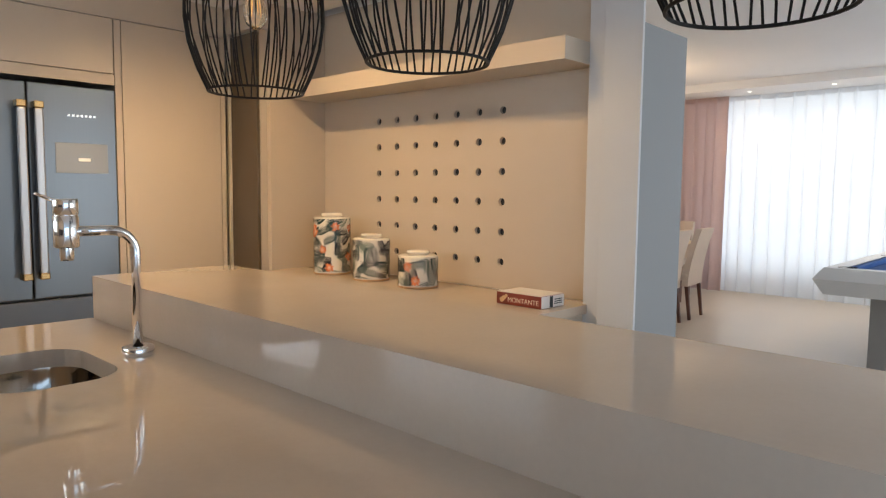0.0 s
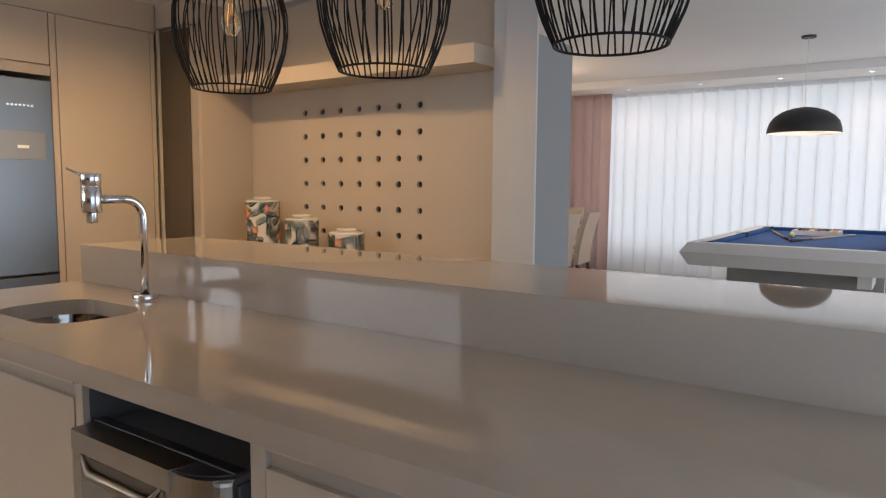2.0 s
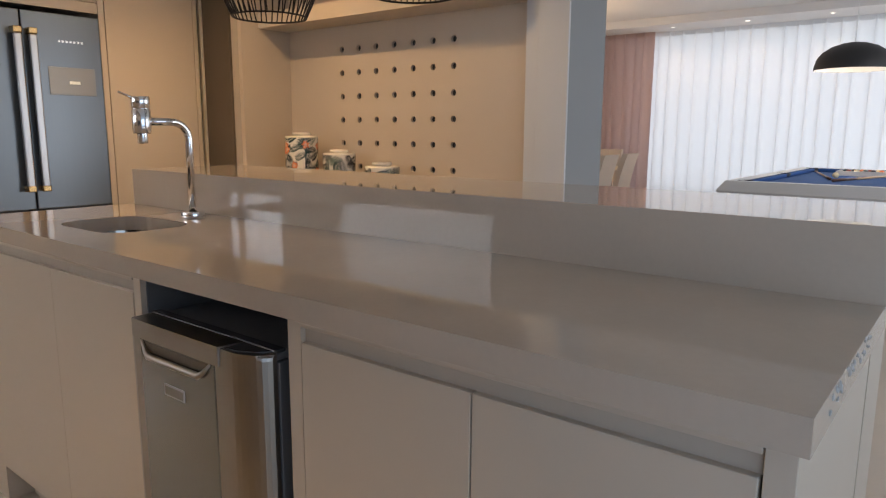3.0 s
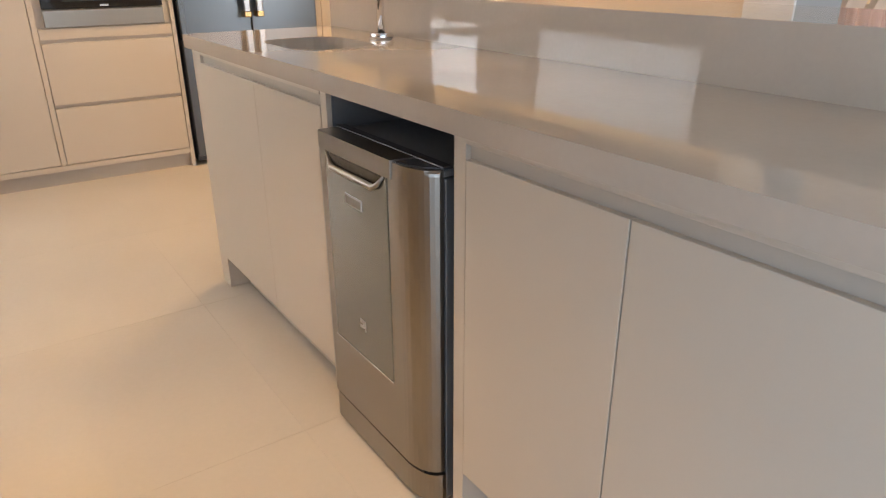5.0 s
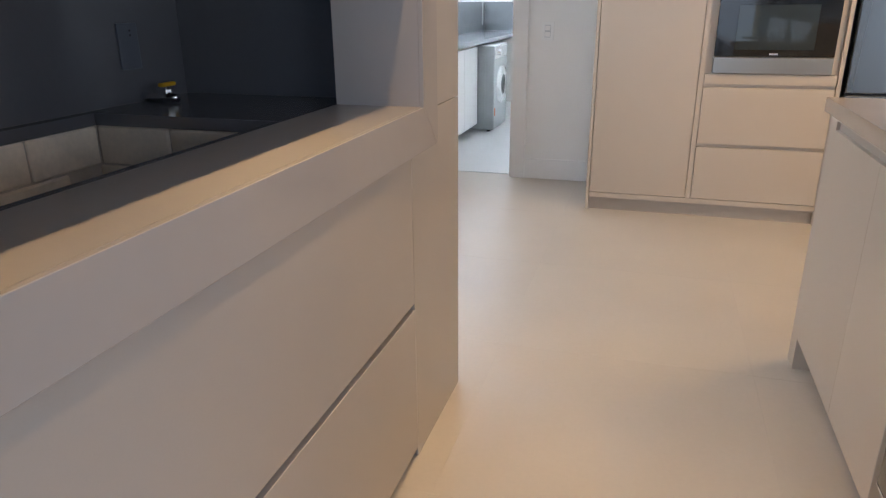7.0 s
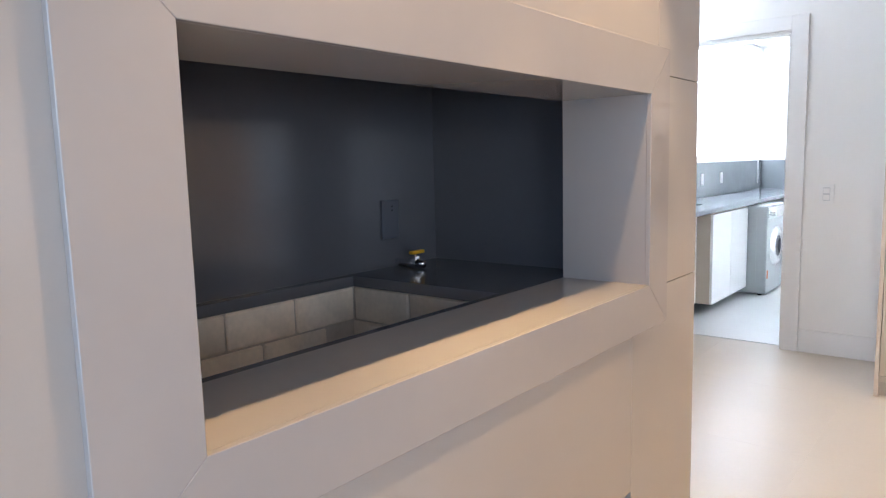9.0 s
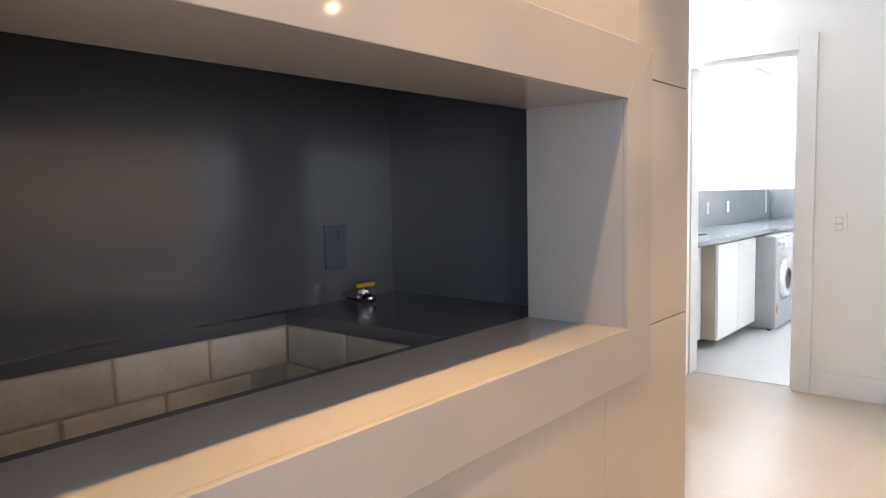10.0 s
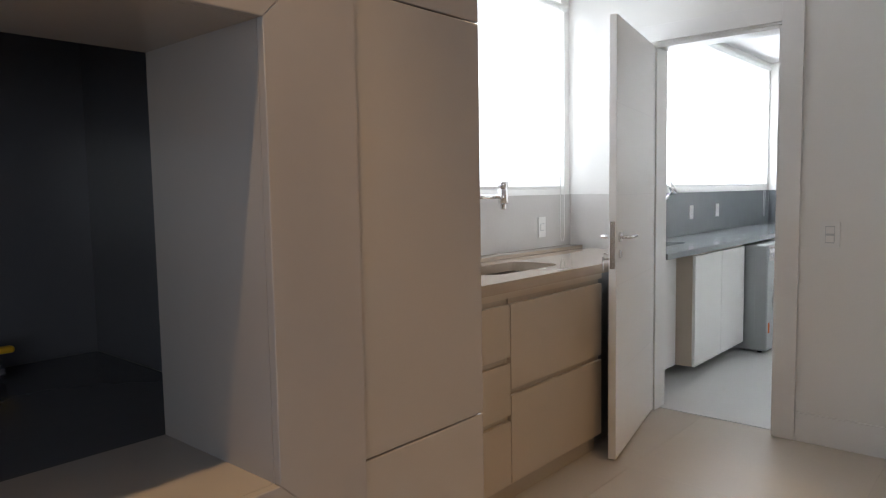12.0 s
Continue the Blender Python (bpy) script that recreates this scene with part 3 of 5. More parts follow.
part("side_panel", box(0.345, 0.367, Y, DOOR_Y - 0.005, 0, 2.26, 0.001), LACQUER, tower)
part("plinth", box(-0.941, 0.344, Y + 0.035, Y + 0.06, 0, 0.085), LACQUER_SHADE, tower)
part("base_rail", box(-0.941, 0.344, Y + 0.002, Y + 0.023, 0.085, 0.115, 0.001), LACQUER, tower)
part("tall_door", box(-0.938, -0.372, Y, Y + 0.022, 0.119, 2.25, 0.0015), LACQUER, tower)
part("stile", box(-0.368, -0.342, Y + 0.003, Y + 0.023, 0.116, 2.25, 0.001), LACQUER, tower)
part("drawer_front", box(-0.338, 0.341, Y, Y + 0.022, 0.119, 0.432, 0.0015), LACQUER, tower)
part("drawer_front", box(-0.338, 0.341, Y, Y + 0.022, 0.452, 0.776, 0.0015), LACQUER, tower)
part("grip_recess", box(-0.338, 0.341, Y + 0.012, Y + 0.023, 0.433, 0.451), LACQUER_SHADE, tower)
part("grip_recess", box(-0.338, 0.341, Y + 0.012, Y + 0.023, 0.777, 0.795), LACQUER_SHADE, tower)
part("oven_rail", box(-0.338, 0.341, Y + 0.001, Y + 0.022, 0.796, 0.852, 0.001), LACQUER, tower)
part("upper_door", box(-0.338, 0.341, Y, Y + 0.022, 1.46, 2.25, 0.0015), LACQUER, tower)
oven = thing("built_in_oven", (0, Y, 0.856), "built-in black glass oven with a steel base trim", "oven")
part("steel_trim", box(-0.302, 0.306, Y - 0.012, Y + 0.02, 0.856, 0.945, 0.003), STEEL, oven)
part("glass_door", box(-0.302, 0.306, Y - 0.014, Y + 0.02, 0.949, 1.32, 0.003), BLACK_GLASS, oven)
part("door_window", box(-0.20, 0.20, Y - 0.016, Y - 0.0138, 0.985, 1.22, 0.001), material("oven_window", (0.03, 0.04, 0.045), 0.03), oven, "dark inner window")
part("control_panel", box(-0.302, 0.306, Y - 0.014, Y + 0.02, 1.324, 1.45, 0.003), BLACK_GLASS, oven)
part("handle", tube([(-0.26, Y - 0.014, 1.27), (-0.26, Y - 0.05, 1.27), (0.264, Y - 0.05, 1.27), (0.264, Y - 0.014, 1.27)], 0.008, 8), SATIN, oven)
part("logo", box(-0.02, 0.024, Y - 0.0158, Y - 0.0135, 0.958, 0.968), SATIN, oven)

fridge = thing("fridge", (0.81, 4.2, 0), "blue-grey stainless steel French-door fridge with long handles", "fridge")
FX0, FX1, FM, FY = 0.385, 1.243, 0.812, Y - 0.03
part("body", box(FX0 + 0.005, FX1 - 0.005, FY + 0.055, DOOR_Y - 0.03, 0.02, 1.85, 0.004), DARK_METAL, fridge)
left_door = part("door", box(FX0, FM - 0.003, FY, FY + 0.05, 0.765, 1.868, 0.006), FRIDGE_STEEL, fridge)
right_door = part("door", box(FM + 0.003, FX1, FY, FY + 0.05, 0.765, 1.868, 0.006), FRIDGE_STEEL, fridge)
# the island's dark reflection is put into the freezer's colour
freezer = part("freezer_drawer", box(FX0, FX1, FY, FY + 0.05, 0.06, 0.755, 0.006), material("freezer_steel_dark_reflection", (0.12, 0.13, 0.145), 0.3, 0.8, vary=0.05, scale=4), fridge, "freezer drawer darkened for the island it reflects")
for hx, d in ((FM - 0.039, left_door), (FM + 0.039, right_door)):
    bm = box(hx - 0.021, hx + 0.021, FY - 0.06, FY - 0.036, 0.885, 1.735, 0.008)
    part("handle", bm, HANDLE_STEEL, d, "long silver bar handle")
    for hz in (0.87, 1.735):
        part("handle_mount", box(hx - 0.023, hx + 0.023, FY - 0.063, FY + 0.001, hz, hz + 0.035, 0.006), BRASS, d, "brass-toned handle end")
part("control_panel", box(0.935, 1.195, FY - 0.004, FY + 0.001, 1.415, 1.572, 0.0015), material("dispenser_panel", (0.24, 0.23, 0.22), 0.3, 0.5, vary=0.03), right_door, "pale grey control panel")
part("display", box(1.045, 1.105, FY - 0.0055, FY - 0.0038, 1.478, 1.495), WHITE_PLASTIC, right_door)
for k in range(7):
    part("logo", box(1.00 + k * 0.021, 1.013 + k * 0.021, FY - 0.0015, FY + 0.001, 1.71, 1.722), SATIN, right_door)

over = thing("overhead_cabinet", (0.81, 4.3, 1.9), "taupe lacquered cabinet above the fridge", "cabinet")
part("body", box(0.372, 1.255, Y + 0.024, DOOR_Y - 0.005, 1.93, 2.26), LACQUER, over)
part("door", box(0.374, 1.25, Y, Y + 0.022, 1.962, 2.256, 0.0015), LACQUER, over)
part("bottom_rail", box(0.372, 1.255, Y + 0.004, Y + 0.023, 1.90, 1.957, 0.001), LACQUER, over)
tall = thing("tall_cabinet", (1.58, 4.3, 0), "tall taupe lacquered cabinet beside the fridge", "cabinet")
part("body", box(1.262, 1.915, Y + 0.024, DOOR_Y - 0.005, 0.08, 2.26), LACQUER, tall)
part("stile", box(1.257, 1.292, Y + 0.002, Y + 0.0235, 0, 2.256, 0.001), LACQUER, tall)
part("door", box(1.296, 1.880, Y, Y + 0.022, 0.09, 2.256, 0.0015), LACQUER, tall)
part("stile", box(1.884, 1.915, Y + 0.002, Y + 0.0235, 0, 2.256, 0.001), LACQUER, tall)
smoked = thing("glass_door_cabinet", (2.1, 3.8, 0), "tall corner cabinet with a smoked brown glass door", "cabinet")
part("body", box(1.975, 2.42, 3.64, Y + 0.02, 0, 2.285), LACQUER_SHADE, smoked)
part("glass_door", box(1.953, 1.973, 3.645, Y + 0.018, 0.08, 2.268, 0.001), BROWN_GLASS, smoked)
part("frame_strip", box(1.935, 1.952, Y - 0.004, Y + 0.022, 0, 2.285, 0.001), LACQUER, smoked)

# ---- wall unit with the pierced panel ----
niche = thing("pierced_wall_unit", (2.2, 2.6, 0), "taupe niche unit with a back panel pierced by round holes", "wall unit")
part("side_panel", box(2.045, 2.455, 3.612, 3.638, 0, KITCHEN_TOP - 0.152, 0.001), LACQUER, niche)
part("front_strip", box(2.02, 2.0445, 3.606, 3.644, 0, KITCHEN_TOP - 0.152, 0.002), LACQUER, niche)
HY0, HZ0, HP, HQ, HR = 2.152, 0.988, 0.155, 0.1512, 0.0195
bm = bmesh.new()
SEG = 16
for i in range(7):
    for j in range(6):
        cy, cz = HY0 + i * HP, HZ0 + j * HQ
        ring, back, outer = [], [], []
        for k in range(SEG):
            a = 2 * math.pi * (k + 0.5) / SEG
            u, v = math.cos(a), math.sin(a)
            s = 1 / max(abs(u), abs(v))
            ring.append(bm.verts.new((PANEL_X, cy + HR * u, cz + HR * v)))
            back.append(bm.verts.new((PANEL_X + 0.018, cy + HR * u, cz + HR * v)))
            outer.append(bm.verts.new((PANEL_X, cy + max(-0.5, min(0.5, 0.5 * u * s)) * HP, cz + max(-0.5, min(0.5, 0.5 * v * s)) * HQ)))
        for k in range(SEG):
            q = (k + 1) % SEG
            bm.faces.new((outer[k], outer[q], ring[q], ring[k]))
            bm.faces.new((ring[k], ring[q], back[q], back[k]))
        # corners of the cell
        for k in (1, 5, 9, 13):
            sy, sz = (1 if outer[k].co.y > cy else -1), (1 if outer[k].co.z > cz else -1)
            c = bm.verts.new((PANEL_X, cy + sy * HP / 2, cz + sz * HQ / 2))
            bm.faces.new((outer[k], c, outer[(k + 1) % SEG]))
ya, yb, za, zb = HY0 - HP / 2, HY0 + 6.5 * HP, HZ0 - HQ / 2, HZ0 + 5.5 * HQ
for y0, y1, z0, z1 in ((1.622, ya, 0.85, 2.43), (yb, 3.611, 0.85, 2.43), (ya, yb, 0.85, za), (ya, yb, zb, 2.43)):
    bm.faces.new([bm.verts.new((PANEL_X, y, z)) for y, z in ((y0, z0), (y1, z0), (y1, z1), (y0, z1))])
bmesh.ops.remove_doubles(bm, verts=list(bm.verts), dist=0.0005)
part("pierced_panel", bm, LACQUER, niche, "taupe panel with forty-two round holes")
# black sheet stands in for the shade inside the holes
part("hole_shade_sheet", box(PANEL_X + 0.0185, 2.458, 1.622, 3.61, 0.85, 2.43), BLACK, niche)
part("shelf", box(2.165, PANEL_X - 0.001, 1.622, 3.6105, 1.893, 1.988, 0.001), LACQUER, niche)
part("base_unit", box(1.985, PANEL_X - 0.002, 1.622, 3.6, 0, 0.805), LACQUER, niche)
part("base_counter", box(1.96, PANEL_X - 0.001, 1.60, 3.611, 0.806, 0.848, 0.0015), QUARTZ, niche, "polished taupe quartz top")
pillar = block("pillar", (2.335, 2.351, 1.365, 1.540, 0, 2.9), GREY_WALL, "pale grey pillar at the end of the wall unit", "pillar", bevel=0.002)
block("pillar_joint", (2.352, 2.4015, 1.541, 1.6205, 0, 2.9), GREY_WALL, "taupe filler between pillar and wall unit", "filler")


def jar(centre, r, h, label, seed, blooms):
    """A round printed jar with a flat lid."""
    x, y, z = centre
    rng = random.Random(seed)
    j = thing("ginger_jar", centre, label, "jar", "printed jars")
    prof = [(0.95 * r, 0.0), (0.985 * r, 0.008), (r, 0.014), (r, h - 0.010), (0.985 * r, h - 0.004), (0.90 * r, h), (0.55 * r, h + 0.001)]
    part("body", lathe(prof, (x, y, z), 32, caps=True), CERAMIC, j, smooth=False)
    part("foot", lathe([(0.965 * r, 0.0), (0.995 * r, 0.003), (0.995 * r, 0.009), (0.97 * r, 0.011)], (x, y, z), 32), TERRACOTTA, j)
    part("lid", lathe([(0.50 * r, h + 0.001), (0.50 * r, h + 0.005), (0.57 * r, h + 0.007), (0.57 * r, h + 0.016), (0.54 * r, h + 0.021), (0.12 * r, h + 0.024), (0.001, h + 0.024)], (x, y, z), 24, caps=False), CERAMIC, j, smooth=True)
    groups = {m: bmesh.new() for m in (LEAF_DARK, LEAF_GREY, ORANGE, PINK, BLACK_GLAZE)}

    def stroke(mat, a0, z0, direction, length, width, lift=0.0009):
        """A leaf that follows the jar's wall."""
        b = groups[mat]
        du, dv = math.cos(direction), math.sin(direction)
        left, right = [], []
        n = 5
        for k in range(n + 1):
            t = k / n
            w = width * math.sin(math.pi * min(1, 0.08 + 0.92 * t)) ** 0.8 * 0.5 + 0.0004
            bend = 0.25 * length * t * t
            for side, store in ((1, left), (-1, right)):
                u = du * length * t - dv * side * w + dv * bend
                v = dv * length * t + du * side * w - du * bend
                zz = min(h - 0.011, max(0.014, z0 + v))
                a = a0 + u / r
                rr = r + lift
                store.append(b.verts.new((x + rr * math.cos(a), y + rr * math.sin(a), z + zz)))
        for k in range(n):
            b.faces.new((left[k], left[k + 1], right[k + 1], right[k]))

    # fern fronds on an even scatter, each a rib with rows of slim leaflets
    cells = max(2, round(h / 0.055))
    for row in range(cells):
        for col in range(12):
            a0 = 2 * math.pi * (col + 0.5 * (row % 2) + rng.uniform(-0.3, 0.3)) / 12
            z0 = h * (row + rng.uniform(0.1, 0.8)) / cells
            d = rng.uniform(0, 2 * math.pi)
            mat = rng.choice((LEAF_DARK, BLACK_GLAZE, BLACK_GLAZE, LEAF_GREY, LEAF_DARK))
            length = rng.uniform(0.07, 0.11)
            for k in range(9):
                t = k / 9
                spread = 0.030 * math.sin(math.pi * (0.22 + 0.75 * t)) + 0.004
                for side in (1, -1):
                    stroke(mat, a0 + math.cos(d) * length * (t - 0.4) / r, z0 + math.sin(d) * length * (t - 0.4), d + side * 0.8, spread, 0.0042)
            stroke(mat, a0 - math.cos(d) * 0.4 * length / r, z0 - math.sin(d) * 0.4 * length, d, length, 0.002)
    # layered coral flowers over the ferns
    for _ in range(round(blooms * h / 0.3)):
        a0, z0 = radians(rng.uniform(0, 360)), rng.uniform(0.03, h - 0.03)
        for k in range(9):
            stroke(ORANGE, a0, z0, k * math.pi / 4.5 + rng.uniform(-0.2, 0.2), rng.uniform(0.020, 0.032), 0.011, 0.0013)
        for k in range(7):
            stroke(PINK, a0, z0, k * math.pi / 3.5 + rng.uniform(-0.3, 0.3), rng.uniform(0.010, 0.018), 0.005, 0.0016)
    for mat, b in groups.items():
        tagged(part("painted_motif", b, mat, j), kind="stuff")
    return j


BASE = 0.849
jar((2.215, 3.262, BASE), 0.108, 0.335, "tall cream ceramic jar printed with tropical leaves and coral flowers", 3, 17)
jar((2.20, 2.885, BASE), 0.102, 0.232, "medium cream ceramic jar printed with dark ferns", 8, 5)
jar((2.19, 2.505, BASE), 0.103, 0.165, "low cream ceramic jar printed with tropical leaves", 12, 8)

book = thing("boxed_book", (2.19, 1.77, BASE), "thick dark red boxed book lying flat on the quartz top", "book")
part("cover", box(2.09, 2.26, 1.66, 1.90, BASE, BASE + 0.052, 0.0015), BOOK_RED, book)
part("pale_side", box(2.092, 2.258, 1.6575, 1.6598, BASE + 0.001, BASE + 0.051), BOOK_PALE, book, "pale printed short side")
part("top_cover", box(2.092, 2.258, 1.662, 1.898, BASE + 0.0522, BASE + 0.054), BOOK_PALE, book)
part("dark_band", box(2.15, 2.172, 1.656, 1.6573, BASE + 0.002, BASE + 0.05), INK, book)
for k in range(3):
    part("print_bar", box(2.185, 2.24, 1.656, 1.6573, BASE + 0.014 + k * 0.009, BASE + 0.018 + k * 0.009), INK, book)
writing("title", "MONTANTE", 0.030, Matrix.Translation((2.0893, 1.755, BASE + 0.022)) @ Euler((radians(90), 0, radians(-90))).to_matrix().to_4x4(), PALE_INK, book)
for k in range(3):
    part("cover_motif", lathe([(0.001, 0), (0.012 - 0.002 * k, 0), (0.012 - 0.002 * k, 0.0005), (0.001, 0.0005)], (0, 0, 0), 10), TAN, book).matrix_basis = pose(2.0892, 1.87 - 0.012 * k, BASE + 0.02 + 0.009 * k, 0, -90, 0)


# ---- cage pendants over the bar ----
def cage_pendant(place, z0):
    x, y = place
    p = thing("cage_pendant", (x, y, z0), "black wire cage pendant lamp with a clear filament bulb", "pendant lamp", "pendants over the bar")
    R, Hh = 0.181, 0.43
    prof = [(0.124, 0.0), (0.150, 0.055), (0.171, 0.12), (0.181, 0.19), (0.178, 0.25), (0.158, 0.32), (0.115, 0.385), (0.05, 0.43)]

    def radius(t):
        hh = t * Hh
        for (ra, ha), (rb, hb) in zip(prof, prof[1:]):
            if hh <= hb + 1e-9:
                s = (hh - ha) / (hb - ha)
                return ra + (rb - ra) * s
        return prof[-1][0]

    rng = random.Random(5)
    for rr, hh in ((prof[0][0], 0.0), (prof[-1][0], Hh)):
        pts = [(x + rr * math.cos(a), y + rr * math.sin(a), z0 + hh) for a in (2 * math.pi * k / 40 for k in range(41))]
        part("ring", tube(pts, 0.0032, 6, False), BLACK_WIRE, p, smooth=True)
    N = 44
    for k in range(N):
        a0 = 2 * math.pi * k / N
        lean, bow = rng.uniform(-0.10, 0.10), rng.uniform(-0.09, 0.09)
        pts = []
        for i in range(15):
            t = i / 14
            a = a0 + lean * t + bow * math.sin(math.pi * t)
            r = radius(t)
            pts.append((x + r * math.cos(a), y + r * math.sin(a), z0 + t * Hh))
        part("wire", tube(pts, 0.0024, 5, False), BLACK_WIRE, p, smooth=True)
    part("socket", lathe([(0.001, 0.30), (0.019, 0.30), (0.021, 0.305), (0.021, 0.40), (0.012, 0.43), (0.004, 0.44)], (x, y, z0), 16), BLACK, p, smooth=True)
    bulb = part("bulb", lathe([(0.001, 0.165), (0.012, 0.167), (0.024, 0.178), (0.031, 0.197), (0.030, 0.22), (0.020, 0.262), (0.014, 0.285), (0.014, 0.30)], (x, y, z0), 20), BULB_GLASS, p, "clear teardrop filament bulb", smooth=True)
    bulb.visible_shadow = False
    bm = bmesh.new()
    for k in range(4):
        a = k * math.pi / 2
        tube([(x + 0.006 * math.cos(a), y + 0.006 * math.sin(a), z0 + 0.27), (x + 0.011 * math.cos(a), y + 0.011 * math.sin(a), z0 + 0.20)], 0.0007, 4, True, bm)
    part("filament", bm, FILAMENT, bulb)
    part("cord", tube([(x, y, z0 + 0.43), (x, y, KITCHEN_TOP - 0.02)], 0.003, 6), BLACK, p)
    part("canopy", lathe([(0.001, 0), (0.05, 0), (0.05, 0.02), (0.001, 0.02)], (x, y, KITCHEN_TOP - 0.021), 24), BLACK, p)
    return p


first = cage_pendant((0.745, 1.65), 1.602)
for py in (1.0, 0.352):
    copy_thing(first, Matrix.Translation((0.745, py, 1.602)))

# ---- barbecue unit ----
GX = GRILL_X
unit = thing("barbecue_unit", (-1.6, 0.8, 0), "floor-to-ceiling taupe lacquered barbecue unit with drawers", "cabinet")
GF = GX + 0.0065      # drawers and tall fronts stand a little proud of the carcass
OY0, OY1, OZ0, OZ1 = 0.112, 1.344, 0.994, 1.463
AY0, AY1, AZ0, AZ1 = -0.012, 1.462, 0.882, 1.579
part("lower_carcass", box(GX - 0.021, -2.55, -0.44, 1.688, 0.0, 0.60), GREY_LACQUER, unit)
part("drawer_front", box(GF, GX - 0.02, -0.45, 1.255, 0.03, 0.468, 0.0015), GREY_LACQUER, unit)
part("upper_drawer_front", box(GF, GX - 0.02, -0.45, 1.255, 0.486, 0.979, 0.0015), GREY_LACQUER, unit)
part("grip_recess", box(GX - 0.012, GX - 0.0205, -0.45, 1.25, 0.469, 0.485), LACQUER_SHADE, unit)
for a, b in ((0.0, 0.980), (0.9818, 1.514), (1.5158, KITCHEN_TOP - 0.002)):
    part("side_front", box(GF, GX - 0.02, 1.2565 if a == 0 else 1.400, 1.688, a, b, 0.0015), GREY_LACQUER, unit)
    if a > 0:
        part("side_front", box(GX, GX - 0.02, -0.45, 0.0, a, b, 0.0015), GREY_LACQUER, unit)
part("upper_front", box(GF - 0.0005, GX - 0.02, 0.0015, 1.3995, AZ1 - 0.02, KITCHEN_TOP - 0.002, 0.0015), GREY_LACQUER, unit)
part("unit_side", box(GX - 0.021, -2.55, 1.66, 1.687, 0.6, KITCHEN_TOP - 0.002), GREY_LACQUER, unit)
part("unit_side", box(GX - 0.101, -2.55, -0.45, -0.42, 0.6, KITCHEN_TOP - 0.002), GREY_LACQUER, unit)
part("unit_back", box(-2.55, -2.60, -0.45, 1.688, 0.0, KITCHEN_TOP - 0.002), GREY_LACQUER, unit)

surround = thing("barbecue_surround", (-1.2, 0.73, AZ0), "glossy pale stone surround mitred round the barbecue opening", "surround")
SXF = -1.160


def mitred(inner, outer, x_face, x_back):
    """One side of a mitred frame: inner and outer edge in (y, z)."""
    bm = bmesh.new()
    pts = [inner[0], inner[1], outer[1], outer[0]]
    f, b = [bm.verts.new((x_face, y, z)) for y, z in pts], [bm.verts.new((x_back, y, z)) for y, z in pts]
    bm.faces.new(f), bm.faces.new(b)
    for k in range(4):
        bm.faces.new((f[k], f[(k + 1) % 4], b[(k + 1) % 4], b[k]))
    bmesh.ops.bevel(bm, geom=list(bm.edges), offset=0.001, segments=1, affect="EDGES")
    return bm


inn = [(OY0, OZ0), (OY1, OZ0), (OY1, OZ1), (OY0, OZ1)]
out = [(AY0, AZ0), (AY1, AZ0), (AY1, AZ1), (AY0, AZ1)]
for k in range(4):
    q = (k + 1) % 4
    part("frame_stone", mitred((inn[k], inn[q]), (out[k], out[q]), SXF, GX + 0.0005), GLOSS, surround)
LIP = -1.402
part("sill", box(GX + 0.0004, LIP, OY0 - 0.02, OY1 + 0.02, OZ0 - 0.025, OZ0), GLOSS, surround)
part("jamb", box(GX + 0.0004, LIP, OY1, OY1 + 0.02, OZ0, OZ1), GLOSS, surround)
part("jamb", box(GX + 0.0004, LIP, OY0 - 0.02, OY0, OZ0, OZ1), GLOSS, surround)
part("head", box(GX + 0.0004, LIP, OY0 - 0.02, OY1 + 0.02, OZ1, OZ1 + 0.02), GLOSS, surround)

chamber = thing("barbecue_chamber", (-1.7, 0.7, 0.6), "dark stone barbecue chamber with a brick fire pit", "barbecue")
BX, CY1, CY0, LZ = -1.975, 1.495, -0.01, 0.991
PX0, PX1, PY0, PY1 = -1.94, -1.432, 0.03, 1.075
part("back_wall", box(BX - 0.02, BX, CY0, CY1, LZ, 1.9), DARK_STONE, chamber)
part("side_wall", box(BX, LIP - 0.001, CY1, CY1 + 0.02, LZ, 1.9), DARK_STONE, chamber)
part("side_wall", box(BX, LIP - 0.001, CY0 - 0.02, CY0, LZ, 1.9), DARK_STONE, chamber)
part("hood", box(BX, LIP - 0.001, CY0, CY1, 1.88, 1.9), DARK_STONE, chamber)
part("lintel", box(LIP - 0.02, LIP - 0.001, CY0, CY1, OZ1 + 0.021, 1.88), DARK_STONE, chamber)
for dims in ((BX, LIP - 0.0005, PY1, CY1, LZ - 0.03, LZ), (BX, PX0, CY0, PY1 - 0.0005, LZ - 0.03, LZ), (PX1, LIP - 0.0005, CY0, PY1 - 0.0005, LZ - 0.03, LZ), (PX0 + 0.0005, PX1 - 0.0005, CY0, PY0, LZ - 0.03, LZ)):
    part("ledge", box(*dims, 0.001), DARK_STONE, chamber)
pit = part("pit_mortar", box(PX0 - 0.06, PX0 - 0.008, PY0 - 0.05, PY1 + 0.05, 0.62, LZ - 0.031), MORTAR, chamber)
part("pit_mortar", box(PX0 - 0.008, PX1 + 0.05, PY1 + 0.008, PY1 + 0.06, 0.62, LZ - 0.031), MORTAR, chamber)
part("pit_mortar", box(PX1 + 0.008, PX1 + 0.05, PY0 - 0.05, PY1 + 0.008, 0.62, LZ - 0.031), MORTAR, chamber)
part("pit_floor", box(PX0 - 0.05, PX1 + 0.05, PY0 - 0.05, PY1 + 0.05, 0.60, 0.62), MORTAR, chamber)

